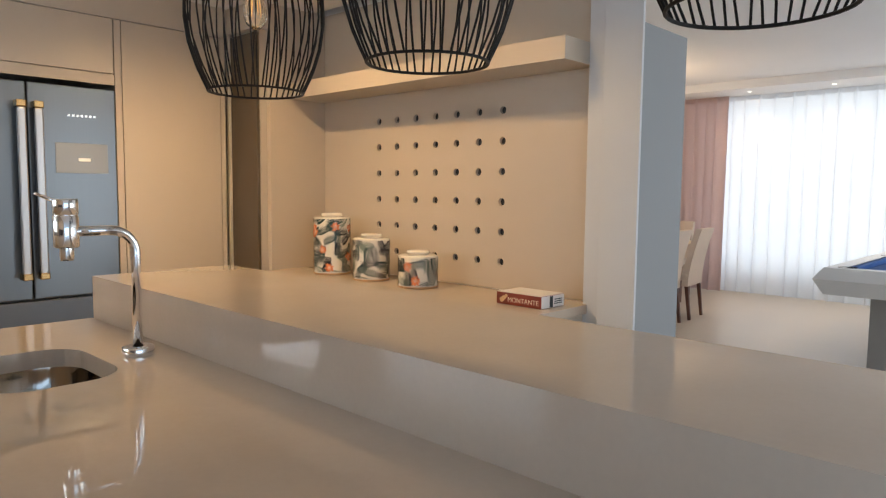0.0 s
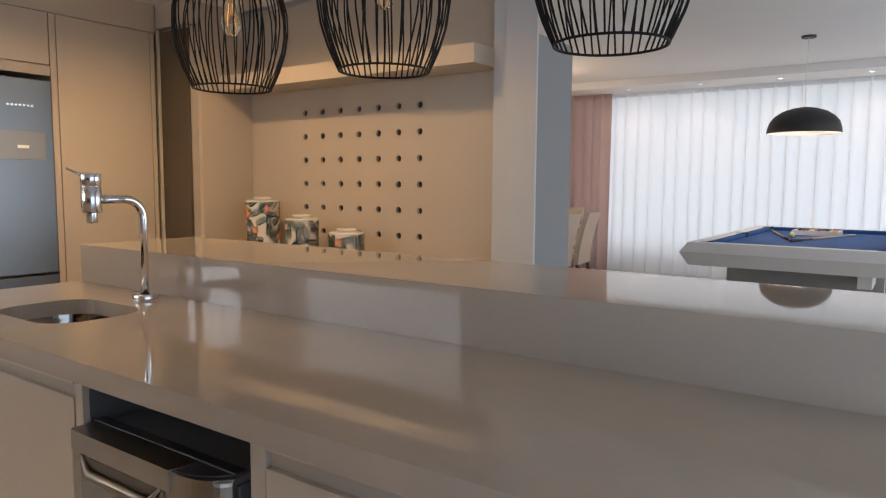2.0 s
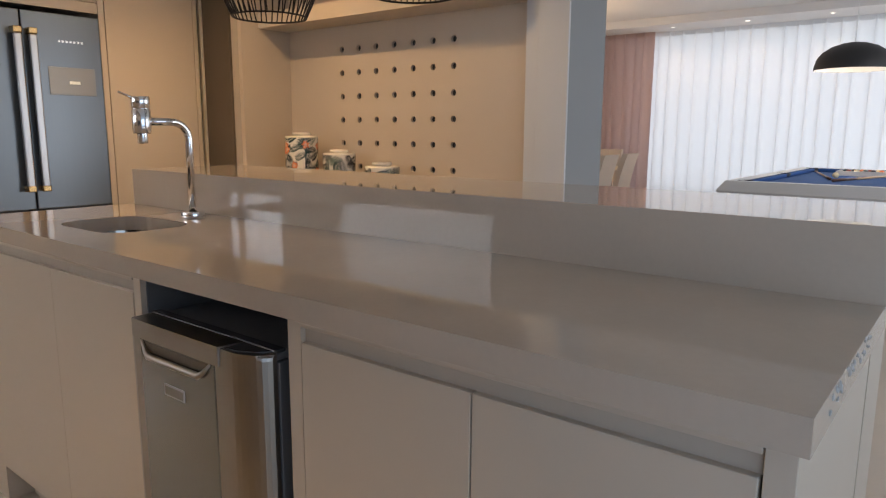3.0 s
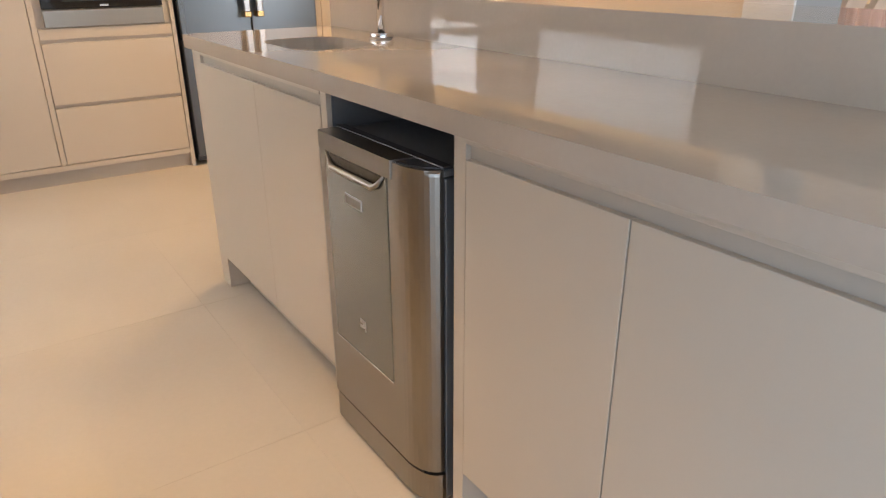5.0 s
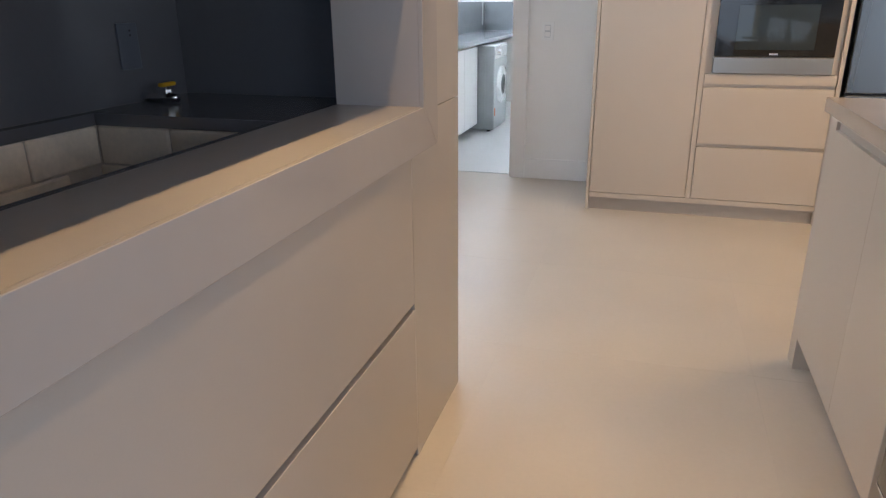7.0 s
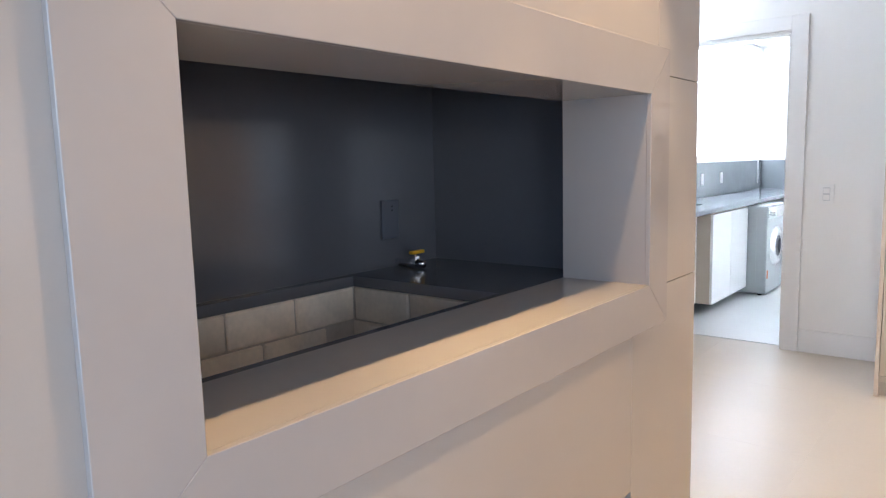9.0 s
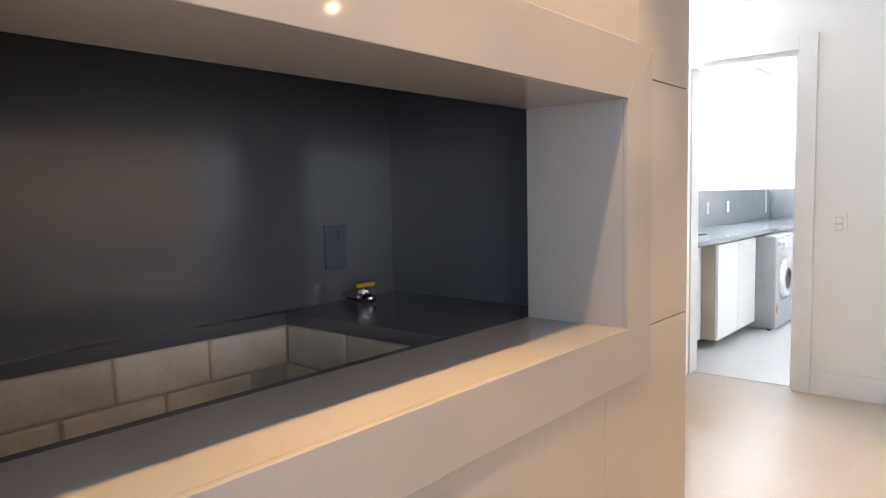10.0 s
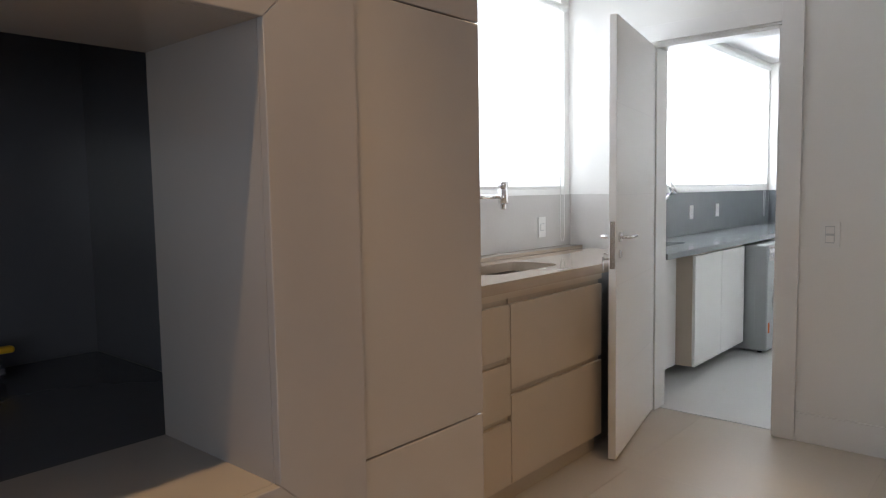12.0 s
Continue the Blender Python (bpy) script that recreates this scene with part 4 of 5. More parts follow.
outlet_b = thing("wall_outlet", (BX, 1.27, 1.135), "dark blue-grey outlet plate on the chamber wall", "outlet")
part("plate", box(BX, BX + 0.007, 1.232, 1.308, 1.08, 1.20, 0.002), material("slate_plastic", (0.115, 0.125, 0.155), 0.3), outlet_b)
for zz in (1.178, 1.166):
    part("socket_hole", box(BX + 0.0065, BX + 0.0076, 1.274, 1.28, zz, zz + 0.005), BLACK, outlet_b)
VX, VY = -1.886, 1.29
valve = thing("gas_valve", (VX, VY, LZ), "chrome gas valve with a yellow lever", "valve")
part("body", tube([(BX, VY + 0.01, 1.005), (VX - 0.03, VY + 0.004, 1.005), (VX - 0.028, VY + 0.004, 1.005), (VX + 0.012, VY, 1.005), (VX + 0.016, VY, 1.005), (VX + 0.034, VY, 1.005)], [0.011, 0.011, 0.0165, 0.0165, 0.0115, 0.0115], 12), CHROME, valve, smooth=True)
part("nut", lathe([(0.001, 0.0), (0.015, 0.0), (0.015, 0.012), (0.001, 0.012)], (VX, VY, 1.015), 6, caps=True), CHROME, valve)
part("lever", box(VX - 0.009, VX + 0.009, VY - 0.024, VY + 0.034, 1.034, 1.045, 0.004), YELLOW, valve, "yellow plastic lever")
part("stem", lathe([(0.006, 0.0), (0.006, 0.012)], (VX, VY, 1.025), 10, caps=True), CHROME, valve)

# ---- window counter with the second sink ----
CXF = -2.20
wc = thing("window_counter_cabinet", (-2.5, 3.0, 0), "taupe lacquered base cabinet with wide drawers below the window", "cabinet")
part("body", box(-2.78, CXF + 0.0, 1.70, 3.93, 0.08, 0.70), LACQUER, wc)
part("front_frame", box(CXF - 0.02, CXF, 1.70, 3.93, 0.7005, 0.885), LACQUER_SHADE, wc)
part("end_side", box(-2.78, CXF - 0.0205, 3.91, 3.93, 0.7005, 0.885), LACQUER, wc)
part("plinth", box(-2.70, CXF - 0.045 + 0.03, 1.70, 3.92, 0, 0.08), LACQUER_SHADE, wc)
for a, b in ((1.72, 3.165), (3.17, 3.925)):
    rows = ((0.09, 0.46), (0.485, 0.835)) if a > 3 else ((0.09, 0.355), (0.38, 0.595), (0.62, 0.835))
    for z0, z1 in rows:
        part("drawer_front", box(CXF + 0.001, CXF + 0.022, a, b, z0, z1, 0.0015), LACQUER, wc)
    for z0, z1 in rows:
        part("grip_recess", box(CXF + 0.0008, CXF + 0.008, a, b - 0.02, z1 + 0.001, z1 + 0.024), LACQUER_SHADE, wc)
part("top_rail", box(CXF + 0.001, CXF + 0.022, 1.72, 3.925, 0.860, 0.885), LACQUER, wc)
# grey block put in the gap by the wall to give its shade
part("filler", box(-2.75, CXF - 0.06, 3.94, DOOR_Y - 0.002, 0, 0.885), SIDE_GREY, wc, "dark grey block for the shaded gap")
wtop = thing("window_countertop", (-2.5, 3.2, 0.89), "polished taupe quartz countertop below the window", "countertop")
part("sink_stretch", slab_with_hole(-2.795, CXF + 0.03, 2.6, 4.1, 0.887, 0.932, rounded(-2.60, -2.32, 3.25, 3.80, 0.08)), QUARTZ, wtop)
part("end_stretch", box(-2.795, -2.27, 4.1, DOOR_Y - 0.002, 0.887, 0.932), QUARTZ, wtop)
part("end_stretch", box(-2.795, CXF + 0.03, 1.70, 2.6, 0.887, 0.932), QUARTZ, wtop)
part("back_ledge", box(-2.795, -2.70, 1.70, DOOR_Y - 0.002, 0.933, 0.952, 0.001), QUARTZ, wtop)
bowl_sink("window_sink", -2.60, -2.32, 3.25, 3.80, 0.932, 0.17, "undermounted stainless steel sink below the kitchen window")
lever_tap("window_tap", (-2.66, 3.53, 0.932), "polished chrome lever tap below the kitchen window", (0.35, 0.94), 0.18, 0.33, (0.02, 0.05))
splash = thing("splashback", (-2.79, 3.2, 0.95), "pale grey stone splashback below the window", "splashback")
part("stone_strip", box(-2.799, -2.785, 1.70, DOOR_Y - 0.002, 0.953, 1.262), PALE_STONE, splash)
part("stone_return", box(-2.784, -2.27, DOOR_Y - 0.012, DOOR_Y - 0.0005, 0.934, 1.262), PALE_STONE, splash)


def wall_plate(name, centre, axis, w, h, label, buttons):
    """A white plate on a wall; axis is the wall's outward way: +x or -y."""
    x, y, z = centre
    p = thing(name, centre, label, "outlet" if "outlet" in name else "switch")

    def flat(nm, u0, u1, v0, v1, d0, d1, mat):
        if axis == "x":
            part(nm, box(x + d0, x + d1, y + u0, y + u1, z + v0, z + v1, 0.001), mat, p)
        else:
            part(nm, box(x + u0, x + u1, y - d1, y - d0, z + v0, z + v1, 0.001), mat, p)
    flat("plate", -w / 2, w / 2, -h / 2, h / 2, -0.004 if axis == "y" else 0.0, 0.007, WHITE_PLASTIC)
    flat("button_surround", -0.0205, 0.0205, -0.021 * buttons, 0.021 * buttons, 0.0065, 0.0078, GREY_WALL)
    for k in range(buttons):
        v = (k - (buttons - 1) / 2) * 0.042
        flat("button", -0.018, 0.018, v - 0.016, v + 0.016, 0.006, 0.010, WHITE_LACQUER)
    return p


wall_plate("wall_outlet", (-2.785, 4.33, 1.075), "x", 0.075, 0.118, "white outlet plate on the pale splashback", 1)
wall_plate("light_switch", (-1.352, DOOR_Y - 0.004, 1.052), "y", 0.085, 0.125, "white double light switch beside the doorway", 2)


def roller_blind(y0, y1, z0, z1, x, label, chain_y):
    b = thing("roller_blind", (x, (y0 + y1) / 2, z1), label, "blind", "roller blinds")
    bm = bmesh.new()
    n = 24
    front = [[bm.verts.new((x + 0.004 * math.sin(3.1 * k / n * 6) * (1 - j / 4), y0 + (y1 - y0) * k / n, z0 + (z1 - z0) * j / 4)) for j in range(5)] for k in range(n + 1)]
    for a, c in zip(front, front[1:]):
        for j in range(4):
            bm.faces.new((a[j], c[j], c[j + 1], a[j + 1]))
    part("cloth", bm, BLIND, b)
    part("roller", tube([(x, y0 - 0.01, z1), (x, y1 + 0.01, z1)], 0.022, 12), WHITE_PLASTIC, b)
    part("bottom_bar", box(x - 0.006, x + 0.008, y0, y1, z0 - 0.016, z0 + 0.004, 0.002), WHITE_PLASTIC, b)
    part("chain", tube([(x + 0.02, chain_y - 0.022, z1), (x + 0.02, chain_y - 0.022, 1.02), (x + 0.02, chain_y - 0.012, 0.985), (x + 0.02, chain_y + 0.012, 0.985), (x + 0.02, chain_y + 0.022, 1.02), (x + 0.02, chain_y + 0.022, z1)], 0.0022, 5), WHITE_PLASTIC, b)
    return b


roller_blind(2.25, 4.56, 1.31, 2.36, -2.765, "white roller blind drawn down over the kitchen window", 4.50)
roller_blind(4.95, 8.60, 1.31, 2.50, -2.765, "white roller blind drawn down over the laundry window", 8.45)
for k, (a, b) in enumerate(((2.3, 4.58), (4.9, 8.68))):
    w = tagged(new("window_%d" % (k + 1)), "white framed window behind a blind", "window", kind="structure")
    for dims in ((W - 0.12, W - 0.07, a, b, 1.30, 1.35), (W - 0.12, W - 0.07, a, b, 2.37, 2.42), (W - 0.12, W - 0.07, a, a + 0.05, 1.35, 2.37), (W - 0.12, W - 0.07, b - 0.05, b, 1.35, 2.37)):
        part("window_frame", box(*dims, 0.003), WHITE_LACQUER, w)

# ---- laundry door ----
HX, HY = -2.243, DOOR_Y - 0.005
EX, EY = -2.055, 3.835
ang = math.degrees(math.atan2(EY - HY, EX - HX))
DL = math.hypot(EX - HX, EY - HY)
leaf = thing("door", (HX, HY, 0), "white panelled laundry door standing open, with a lever handle", "door")
leaf.matrix_basis = pose(HX, HY, 0, 0, 0, ang)


def leaf_part(name, bm, mat, label="", smooth=False):
    ob = new(name, finish(bm, name, mat, smooth))
    ob.parent = leaf
    if label:
        ob["label"] = label
    return ob


leaf_part("slab", box(0, DL, -0.036, 0, 0.012, 2.075, 0.002), WHITE_LACQUER)
for zz in (0.42, 0.84, 1.26, 1.68):
    leaf_part("groove", box(0.004, DL - 0.012, 0.0, 0.0004, zz, zz + 0.004), CEILING)
leaf_part("lock_plate", box(DL - 0.0005, DL + 0.002, -0.030, -0.006, 0.92, 1.14, 0.0008), SATIN)
for s, y0 in ((1, 0.0), (-1, -0.036)):
    leaf_part("rose", lathe([(0.001, 0), (0.024, 0), (0.024, 0.008), (0.001, 0.008)], (0, 0, 0), 16), SATIN).matrix_basis = pose(DL - 0.06, y0, 1.065, -90 * s, 0, 0)
    leaf_part("handle", tube([(DL - 0.06, y0, 1.065), (DL - 0.06, y0 + s * 0.045, 1.065), (DL - 0.075, y0 + s * 0.052, 1.065), (DL - 0.175, y0 + s * 0.052, 1.065)], 0.008, 8), SATIN, "satin lever handle", True)
    leaf_part("key_rose", lathe([(0.001, 0), (0.02, 0), (0.02, 0.006), (0.001, 0.006)], (0, 0, 0), 16), SATIN).matrix_basis = pose(DL - 0.06, y0, 0.985, -90 * s, 0, 0)
leaf_part("key", tube([(DL - 0.06, -0.042, 0.985), (DL - 0.06, -0.075, 0.985)], 0.004, 6), SATIN)
for k, dz in enumerate((0.0, 0.02)):
    leaf_part("hanging_key", box(DL - 0.064 + k * 0.008, DL - 0.056 + k * 0.008, -0.08, -0.077, 0.90 + dz, 0.975, 0.001), SATIN)

# ---- laundry ----
lc = thing("laundry_countertop", (-2.5, 6.4, 0.87), "dark grey stone laundry countertop with a sink cut-out", "countertop")
part("slab", slab_with_hole(-2.795, -2.245, 4.86, 6.6, 0.862, 0.90, rounded(-2.74, -2.47, 5.15, 5.75, 0.07)), LAUNDRY_STONE, lc)
part("slab", box(-2.795, -2.245, 6.6, 8.74, 0.862, 0.90), LAUNDRY_STONE, lc)
bowl_sink("laundry_sink", -2.74, -2.47, 5.15, 5.75, 0.90, 0.2, "stainless steel laundry sink bowl")
ls = thing("laundry_splashback", (-2.79, 6.4, 0.9), "dark grey stone laundry splashback", "splashback")
part("stone_strip", box(-2.799, -2.785, 4.82, 8.735, 0.901, 1.25), LAUNDRY_STONE, ls)
part("stone_return", box(-2.784, -2.26, 8.736, 8.7495, 0.901, 1.25), LAUNDRY_STONE, ls)
for yy in (6.6, 7.2):
    wall_plate("wall_outlet", (-2.785, yy, 1.085), "x", 0.07, 0.115, "white outlet plate on the grey laundry splashback", 1)
hung = thing("laundry_cabinet", (-2.5, 6.0, 0.1), "white wall-hung two-door laundry cabinet", "cabinet")
part("body", box(-2.79, -2.322, 5.445, 6.44, 0.085, 0.86), LACQUER, hung)
for a, b in ((5.445, 5.94), (5.945, 6.44)):
    part("door", box(-2.32, -2.30, a, b, 0.085, 0.835, 0.0015), WHITE_LACQUER, hung)
low = thing("laundry_cabinet", (-2.6, 5.1, 0.1), "white wall-hung laundry cabinet below the sink", "cabinet")
part("body", box(-2.79, -2.452, 4.86, 5.44, 0.085, 0.66), WHITE_LACQUER, low)
part("door", box(-2.451, -2.43, 4.86, 5.44, 0.085, 0.858, 0.0015), WHITE_LACQUER, low)
lt = thing("laundry_tap", (-2.72, 5.62, 0.90), "slanted chrome laundry tap beside the sink", "tap")
part("spout", tube([(-2.72, 5.62, 0.90), (-2.72, 5.62, 1.03), (-2.705, 5.67, 1.08), (-2.66, 5.76, 1.19), (-2.625, 5.805, 1.25)], 0.010, 10), CHROME, lt, smooth=True)
part("body", tube([(-2.605, 5.825, 1.245), (-2.64, 5.80, 1.335)], 0.021, 12), CHROME, lt, smooth=True)
washer = thing("washing_machine", (-2.45, 6.78, 0), "silver front-loading washing machine below the laundry counter", "washing machine")
WXF = -2.135
part("body", box(-2.75, WXF, 6.46, 7.06, 0.02, 0.845, 0.012), WASHER, washer)
part("side_pressing", box(-2.66, WXF - 0.09, 6.457, 6.4605, 0.11, 0.76, 0.0015), WASHER, washer)
ring = part("door_ring", lathe([(0.10, 0.03), (0.155, 0.035), (0.185, 0.02), (0.19, 0.0)], (0, 0, 0), 32), SATIN, washer, smooth=True)
ring.matrix_basis = pose(WXF, 6.76, 0.45, 0, 90, 0)
glass_w = part("door_glass", lathe([(0.001, 0.012), (0.06, 0.016), (0.10, 0.03)], (0, 0, 0), 32), BLACK_GLASS, washer, smooth=True)
glass_w.matrix_basis = pose(WXF, 6.76, 0.45, 0, 90, 0)
part("control_strip", box(WXF - 0.001, WXF + 0.006, 6.48, 7.04, 0.72, 0.825, 0.002), SATIN, washer)
dial = part("dial", lathe([(0.001, 0.03), (0.028, 0.03), (0.032, 0.0)], (0, 0, 0), 20), CHROME, washer)
dial.matrix_basis = pose(WXF + 0.005, 6.62, 0.775, 0, 90, 0)
part("sticker", box(WXF, WXF + 0.001, 6.49, 6.53, 0.16, 0.24), ORANGE, washer)
for fy in (6.50, 7.0):
    part("foot", lathe([(0.02, 0.0), (0.02, 0.022)], (WXF - 0.06, fy, 0), 10, caps=True), BLACK, washer)

# ---- living room ----
PT = thing("pool_table", (6.3, 0.6, 0), "off-white pool table with blue cloth on grey pedestals", "pool table")
TX0, TX1, TY0, TY1 = 5.02, 8.05, -0.20, 1.42


def faceted_rim():
    """The rim: an outward-pointing apron round the bed."""
    bm = bmesh.new()
    rows = []
    for grow, z in ((-0.17, 0.83), (-0.055, 0.83), (0.0, 0.75), (-0.06, 0.64), (-0.35, 0.64)):
        rows.append([bm.verts.new((x, y, z)) for x, y in ((TX0 - grow, TY0 - grow), (TX1 + grow, TY0 - grow), (TX1 + grow, TY1 + grow), (TX0 - grow, TY1 + grow))])
    for a, b in zip(rows, rows[1:]):
        for k in range(4):
            bm.faces.new((a[k], a[(k + 1) % 4], b[(k + 1) % 4], b[k]))
    return bm


part("rim", faceted_rim(), POOL_WHITE, PT)
part("bed", box(TX0 + 0.17, TX1 - 0.17, TY0 + 0.17, TY1 - 0.17, 0.70, 0.79), BLUE_CLOTH, PT, "blue cloth bed")
c0, c1, c2, c3 = TX0 + 0.165, TX1 - 0.165, TY0 + 0.165, TY1 - 0.165
mid = (c0 + c1) / 2
for dims in ((c0 + 0.08, mid - 0.05, c2, c2 + 0.055, 0.79, 0.828), (mid + 0.05, c1 - 0.08, c2, c2 + 0.055, 0.79, 0.828), (c0 + 0.08, mid - 0.05, c3 - 0.055, c3, 0.79, 0.828), (mid + 0.05, c1 - 0.08, c3 - 0.055, c3, 0.79, 0.828), (c0, c0 + 0.055, c2 + 0.08, c3 - 0.08, 0.79, 0.828), (c1 - 0.055, c1, c2 + 0.08, c3 - 0.08, 0.79, 0.828)):
    part("cushion", box(*dims, 0.01), BLUE_CLOTH, PT)
for px in (c0 + 0.02, mid, c1 - 0.02):
    for py in (c2 + 0.015, c3 - 0.015):
        part("pocket", lathe([(0.001, 0.0), (0.05, 0.0), (0.062, 0.012), (0.062, 0.032)], (px, py, 0.80), 16), BLACK, PT)
part("pedestal", box(5.75, 5.95, 0.0, 1.2, 0, 0.645, 0.004), POOL_BASE, PT)
part("pedestal", box(6.85, 7.05, 0.0, 1.2, 0, 0.645, 0.004), POOL_BASE, PT)
part("stretcher", box(5.95, 6.85, 0.5, 0.7, 0.12, 0.30, 0.004), POOL_BASE, PT)
part("ball_return", box(5.30, 5.75, 0.06, 0.16, 0.52, 0.645, 0.004), POOL_WHITE, PT)
ball = tagged(part("cue_ball", bmesh.new(), IVORY), "ivory cue ball on the blue cloth", "ball")
bm = bmesh.new()
bmesh.ops.create_uvsphere(bm, u_segments=20, v_segments=12, radius=0.029, matrix=Matrix.Translation((6.77, 0.83, 0.819)))
ball.data = finish(bm, "cue_ball", IVORY, True)
for a, b in (((7.72, 1.18, 0.79), (6.36, 0.81, 0.79)), ((7.46, 0.34, 0.79), (6.14, 0.75, 0.79))):
    cue = thing("billiard_cue", a, "pale wooden billiard cue lying on the blue cloth", "cue", "cues")
    pa, pb = Vector(a) + Vector((0, 0, 0.015)), Vector(b) + Vector((0, 0, 0.015))
    part("shaft", tube([pa, pa.lerp(pb, 0.7)], [0.006, 0.011], 8), WOOD, cue, smooth=True)
    part("butt", tube([pa.lerp(pb, 0.7), pb], [0.011, 0.014], 8), DARK_WOOD, cue, smooth=True)
rack = thing("ball_rack", (7.35, 0.68, 0.79), "white framed rack of coloured balls on the pool table", "ball rack")
part("tray", box(7.2, 7.5, 0.46, 0.90, 0.791, 0.80), POOL_WHITE, rack)
for dims in ((7.2, 7.22, 0.46, 0.90, 0.80, 0.84), (7.48, 7.5, 0.46, 0.90, 0.80, 0.84), (7.22, 7.48, 0.46, 0.48, 0.80, 0.84), (7.22, 7.48, 0.88, 0.90, 0.80, 0.84)):
    part("rack_side", box(*dims, 0.002), POOL_WHITE, rack)
for k in range(10):
    bm = bmesh.new()
    bmesh.ops.create_uvsphere(bm, u_segments=12, v_segments=8, radius=0.027, matrix=Matrix.Translation((7.29 + 0.07 * (k % 2), 0.51 + 0.036 * k, 0.829)))
    part("ball", bm, (ORANGE, IVORY, BLACK_GLAZE, BOOK_RED, LEAF_DARK)[k % 5], rack, smooth=True)

dome = thing("dome_pendant", (6.77, 0.76, 1.85), "matt black dome pendant lamp over the pool table", "pendant lamp")
DXc, DYc, DZ = 6.77, 0.78, 1.805
part("shade", lathe([(0.330, 0.0), (0.326, 0.045), (0.306, 0.11), (0.266, 0.162), (0.196, 0.21), (0.107, 0.24), (0.027, 0.253), (0.001, 0.254)], (DXc, DYc, DZ), 40), BLACK, dome, smooth=True)
part("inner_shade", lathe([(0.326, 0.001), (0.32, 0.043), (0.298, 0.104), (0.257, 0.153), (0.187, 0.198), (0.098, 0.228), (0.001, 0.24)], (DXc, DYc, DZ), 40), WHITE_PLASTIC, dome, smooth=True)
part("light_face", lathe([(0.001, 0.06), (0.11, 0.06), (0.12, 0.08), (0.001, 0.1)], (DXc, DYc, DZ), 24), DOME_FACE, dome)
part("cord", tube([(DXc, DYc, DZ + 0.25), (DXc, DYc, LIVING_TOP - 0.02)], 0.0035, 6), WHITE_PLASTIC, dome)
part("canopy", lathe([(0.001, 0), (0.065, 0), (0.065, 0.02), (0.001, 0.02)], (DXc, DYc, LIVING_TOP - 0.0205), 24), BLACK, dome)


def curtain(name, y0, y1, x, z0, z1, pitch, depth, mat, label):
    """A hung cloth: shallow sags between narrow standing pleats of uneven spacing."""
    bm = bmesh.new()
    rng = random.Random(int(abs(y0) * 100))
    points, y = [], y0
    while y < y1:
        p = pitch * rng.uniform(0.75, 1.25)
        d = depth * rng.uniform(0.7, 1.2)
        for u, v in ((0.0, 0.0), (0.18, 0.20), (0.40, 0.32), (0.60, 0.18), (0.74, 0.0), (0.80, -0.45), (0.87, -0.95), (0.93, -0.80), (0.97, -0.3)):
            points.append((y + u * p, v * d, rng.uniform(-0.006, 0.006)))
        y += p
    cols = []
    for yy, v, lean in points:
        col = []
        for j in range(7):
            t = j / 6
            col.append(bm.verts.new((x + v * (0.8 + 0.3 * (1 - t)) + 0.006 * math.sin(3 * yy + 3 * t), min(yy, y1) + lean * (1 - t), z0 + (z1 - z0) * t)))
        cols.append(col)
    for a, b in zip(cols, cols[1:]):
        for j in range(6):
            bm.faces.new((a[j], b[j], b[j + 1], a[j + 1]))
    cloth = thing(name, (x, (y0 + y1) / 2, z0), label, "curtain")
    part("cloth", bm, mat, cloth, smooth=True)
    part("heading_tape", box(x - 0.012, x - 0.004, y0, y1, z1 - 0.07, z1), mat, cloth)
    part("track", box(x - 0.015, x + 0.015, y0, y1, z1 + 0.001, z1 + 0.012), WHITE_PLASTIC, cloth)
    return cloth


curtain("sheer_curtain", -3.4, 3.78, CURTAIN_X + 0.05, 0.02, BAND + 0.01, 0.19, 0.034, SHEER, "floor-length pleated white sheer curtain before the window")
curtain("drape", 3.63, 4.95, CURTAIN_X - 0.06, 0.02, BAND + 0.01, 0.15, 0.06, BLUSH, "floor-length blush pink drape beside the sheer curtain")
w3 = tagged(new("window_3"), "wide living room window behind the sheer curtain", "window", kind="structure")
for yy in (-3.28, -1.45, 0.40, 2.25, 4.07):
    part("window_frame", box(9.47, 9.53, yy - 0.03, yy + 0.03, 0.08, 2.6, 0.003), WHITE_LACQUER, w3)
for k in range(7):
    dy = 3.27 - 0.965 * (k - 0)
    dl = thing("downlight", (8.76, dy, BAND), "round white recessed downlight, lit", "downlight", "downlights by the curtains")
    part("trim_ring", lathe([(0.028, -0.003), (0.045, -0.003), (0.047, 0.0)], (8.76, dy, BAND), 20), WHITE_PLASTIC, dl)
    part("light_face", lathe([(0.001, -0.001), (0.028, -0.001)], (8.76, dy, BAND), 20), LAMP_FACE, dl)
    if k < 5:
        spot_lamp("living_spot", (8.76, dy, BAND - 0.01), 18, (1, 0.72, 0.46), 130)


spot_lamp("dome_spot", (DXc, DYc, DZ + 0.05), 22, (1, 0.82, 0.62), 120)


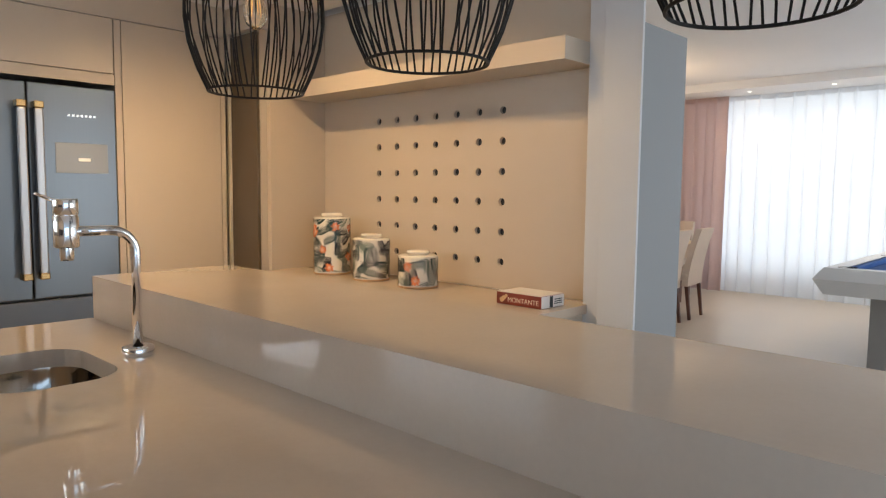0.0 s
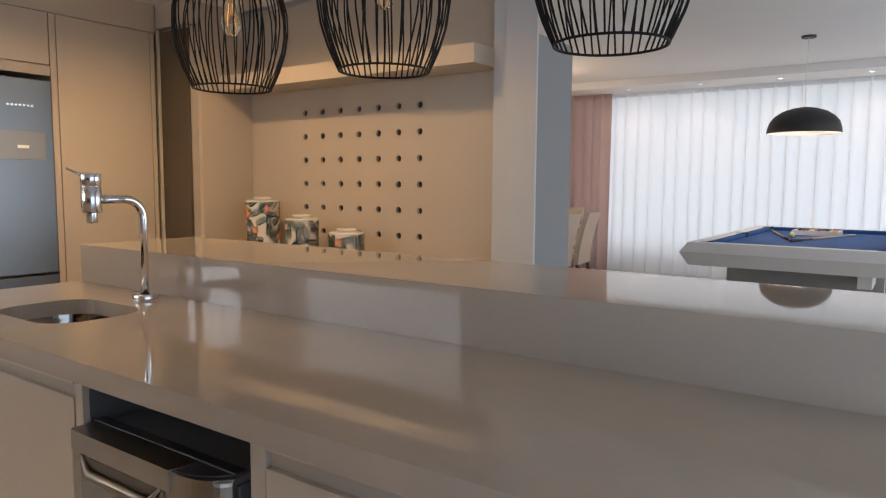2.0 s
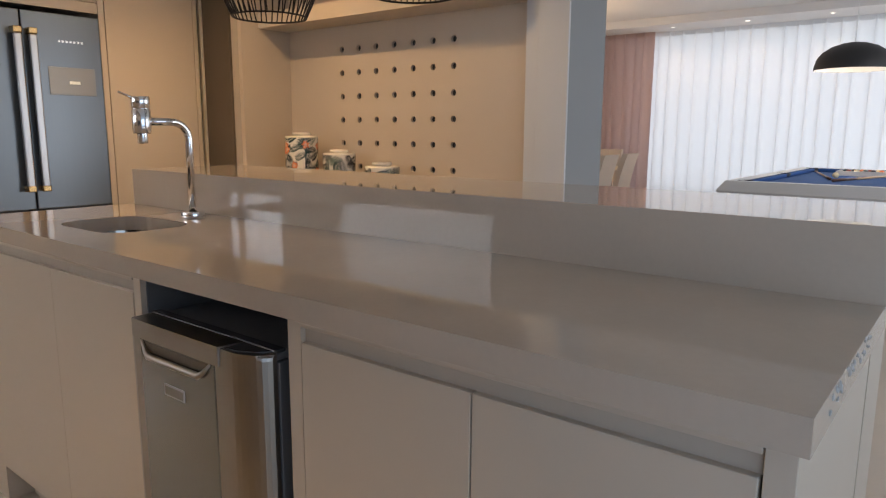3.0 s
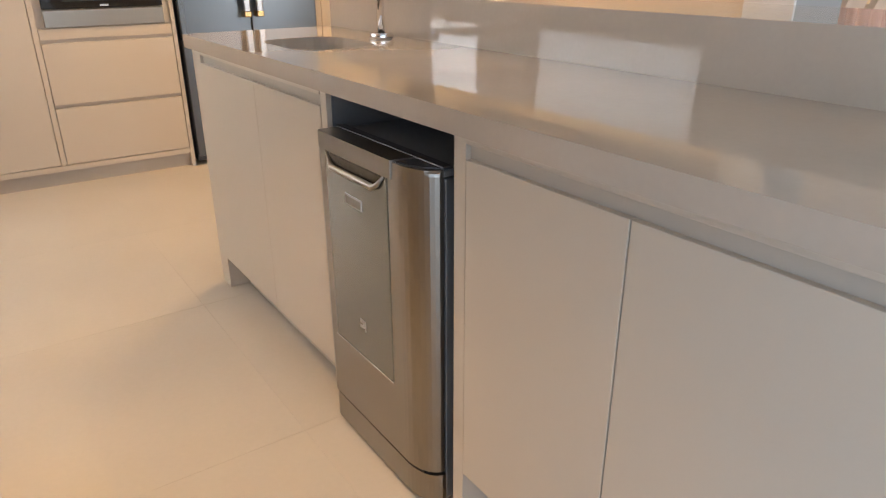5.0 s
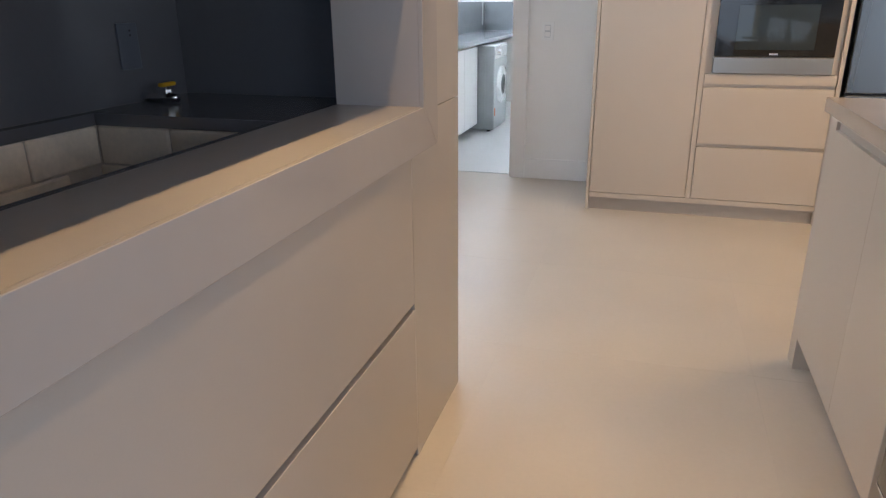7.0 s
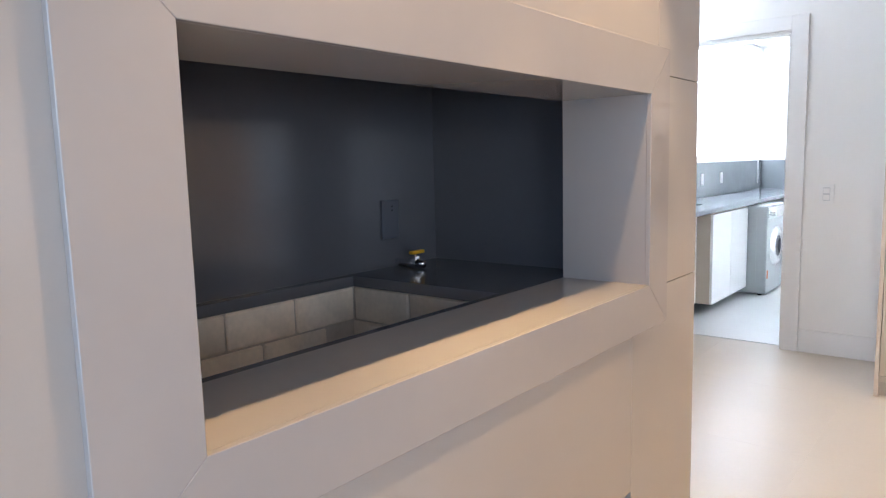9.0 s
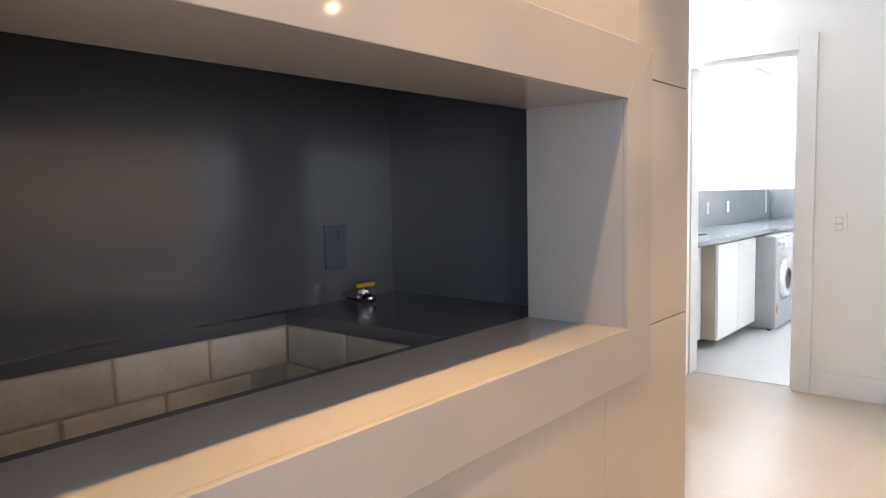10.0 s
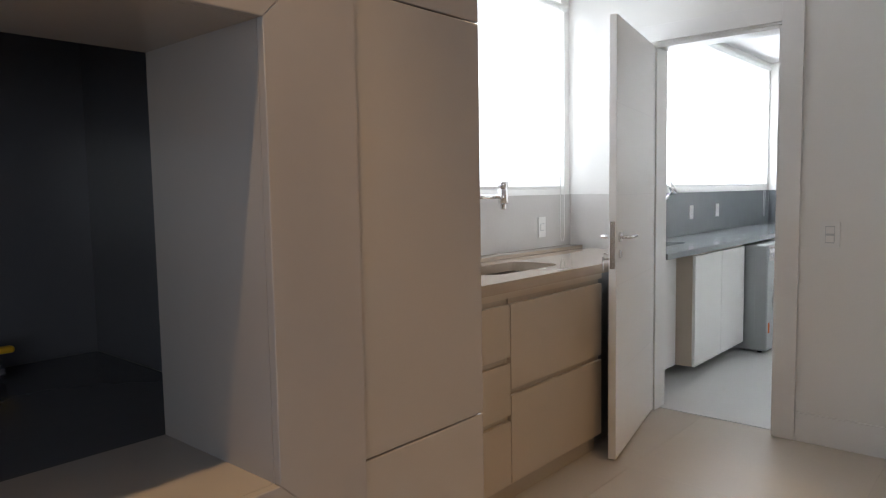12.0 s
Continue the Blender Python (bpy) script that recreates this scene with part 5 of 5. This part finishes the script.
def dining_chair(place, turn):
    x, y = place
    c = thing("dining_chair", (0, 0, 0), "cream upholstered dining chair with dark wooden legs", "chair", "dining chairs")
    for lx, ly, dx in ((-0.2, 0.2, 0), (-0.2, -0.2, 0), (0.2, 0.2, 0.05), (0.2, -0.2, 0.05)):
        part("leg", tube([(lx + dx, ly, 0), (lx, ly, 0.44)], [0.02, 0.027], 4), DARK_WOOD, c)
    part("seat", box(-0.23, 0.23, -0.24, 0.24, 0.42, 0.50, 0.025, 3), CREAM_CLOTH, c)
    bm = bmesh.new()
    cols = []
    for k in range(9):
        t = k / 8
        xx = 0.20 + 0.12 * t ** 1.7
        w = 0.235 - 0.02 * t
        cols.append([bm.verts.new(p) for p in ((xx - 0.035, -w, 0.36 + 0.61 * t), (xx - 0.035, w, 0.36 + 0.61 * t), (xx + 0.03, w, 0.36 + 0.61 * t), (xx + 0.03, -w, 0.36 + 0.61 * t))])
    for a, b in zip(cols, cols[1:]):
        for k in range(4):
            bm.faces.new((a[k], a[(k + 1) % 4], b[(k + 1) % 4], b[k]))
    bm.faces.new(cols[0]), bm.faces.new(cols[-1])
    part("backrest", bm, CREAM_CLOTH, c)
    c.matrix_basis = pose(x, y, 0, 0, 0, turn)
    return c


chair = dining_chair((6.30, 3.29), -86)
copy_thing(chair, pose(6.90, 3.31, 0, 0, 0, -84))
copy_thing(chair, pose(8.22, 4.02, 0, 0, 0, 2))
copy_thing(chair, pose(6.55, 4.72, 0, 0, 0, 92))
table = thing("dining_table", (7.0, 4.0, 0), "tan wooden dining table near the blush drape", "table")
part("tabletop", box(5.95, 7.95, 3.56, 4.48, 0.72, 0.76, 0.004), TAN, table)
for lx in (6.1, 7.8):
    for ly in (3.66, 4.38):
        part("leg", box(lx - 0.03, lx + 0.03, ly - 0.03, ly + 0.03, 0, 0.72), DARK_WOOD, table)


def chandelier(x, y, z, top):
    """A small arm chandelier with cloth candle shades."""
    c = thing("chandelier", (x, y, z), "crystal arm chandelier with small white shades over the dining table", "chandelier")
    part("column", lathe([(0.001, -0.10), (0.02, -0.09), (0.03, -0.05), (0.012, 0.0), (0.016, 0.06), (0.03, 0.10), (0.012, 0.16), (0.008, 0.30)], (x, y, z), 16), CHROME, c, smooth=True)
    part("chain", tube([(x, y, z + 0.29), (x, y, top - 0.02)], 0.006, 6), CHROME, c)
    part("canopy", lathe([(0.001, 0), (0.055, 0), (0.055, 0.02), (0.001, 0.02)], (x, y, top - 0.0205), 20), CHROME, c)
    for k in range(6):
        a = radians(60 * k + 17)
        ca, sa = math.cos(a), math.sin(a)
        pts = [(x + r * ca, y + r * sa, z + h) for r, h in ((0.01, 0.0), (0.10, -0.05), (0.22, -0.06), (0.31, -0.02), (0.34, 0.06))]
        arm = part("arm", tube(pts, 0.007, 6), CHROME, c, smooth=True)
        ex, ey = x + 0.34 * ca, y + 0.34 * sa
        part("shade", lathe([(0.055, 0.09), (0.032, 0.20)], (ex, ey, z), 16), LAMP_SHADE, arm, "white cloth candle shade")
        part("drop", lathe([(0.001, -0.10), (0.012, -0.07), (0.004, -0.02), (0.009, 0.0), (0.004, 0.05)], (ex, ey, z), 8), CHROME, arm, "crystal drop")
    return c


chandelier(6.95, 3.98, 1.78, LIVING_TOP)
glow_lamp = bpy.data.lights.new("chandelier_lamp", "POINT")
glow_lamp.energy, glow_lamp.color, glow_lamp.shadow_soft_size = 30, (1.0, 0.72, 0.46), 0.05
lamp_ob = new("chandelier_lamp", glow_lamp)
lamp_ob.matrix_world = pose(6.95, 3.98, 2.16)
tagged(lamp_ob, kind="structure")

# ---- pit bricks and floor tiles ----
def brick_mesh(name, sx, sy, sz):
    bm = box(-sx / 2, sx / 2, -sy / 2, sy / 2, -sz / 2, sz / 2, 0.004, 1)
    for v in bm.verts:
        v.co += 0.0012 * noise.noise_vector(v.co * 35)
    return finish(bm, name, FIREBRICK)


long_brick, end_brick = brick_mesh("brick", 0.02, 0.208, 0.094), brick_mesh("brick", 0.208, 0.02, 0.094)


def lay(mesh, x, y, z):
    ob = new("brick", mesh)
    ob.parent = chamber
    ob.matrix_parent_inverse = chamber.matrix_basis.inverted()
    ob.location = (x, y, z)


for row in range(3):
    z = LZ - 0.031 - 0.049 - row * 0.1
    for k in range(7):
        yy = PY1 - 0.106 - k * 0.215 + (0.107 if row % 2 else 0)
        if yy - 0.11 > PY0 - 0.08 and yy < PY1 - 0.1:
            lay(long_brick, PX0 - 0.01, yy, z)
    for k in range(3):
        xx = PX0 + 0.104 + k * 0.215 - (0.107 if row % 2 else 0)
        if xx < PX1 + 0.12:
            lay(end_brick, xx, PY1 + 0.01, z)

TS = 0.9
tile_me = finish(box(-TS / 2 + 0.0004, TS / 2 - 0.0004, -TS / 2 + 0.0004, TS / 2 - 0.0004, -0.01, 0.0), "tile", TILE)
TOX, TOY = -0.63, 0.66
for i in range(-3, 12):
    for j in range(-5, 10):
        tx, ty = TOX + i * TS, TOY + j * TS
        if -3.1 < tx < 9.6 and -3.7 < ty < 8.9:
            ob = new("tile", tile_me)
            ob.parent = floor
            ob.location = (tx, ty, 0)
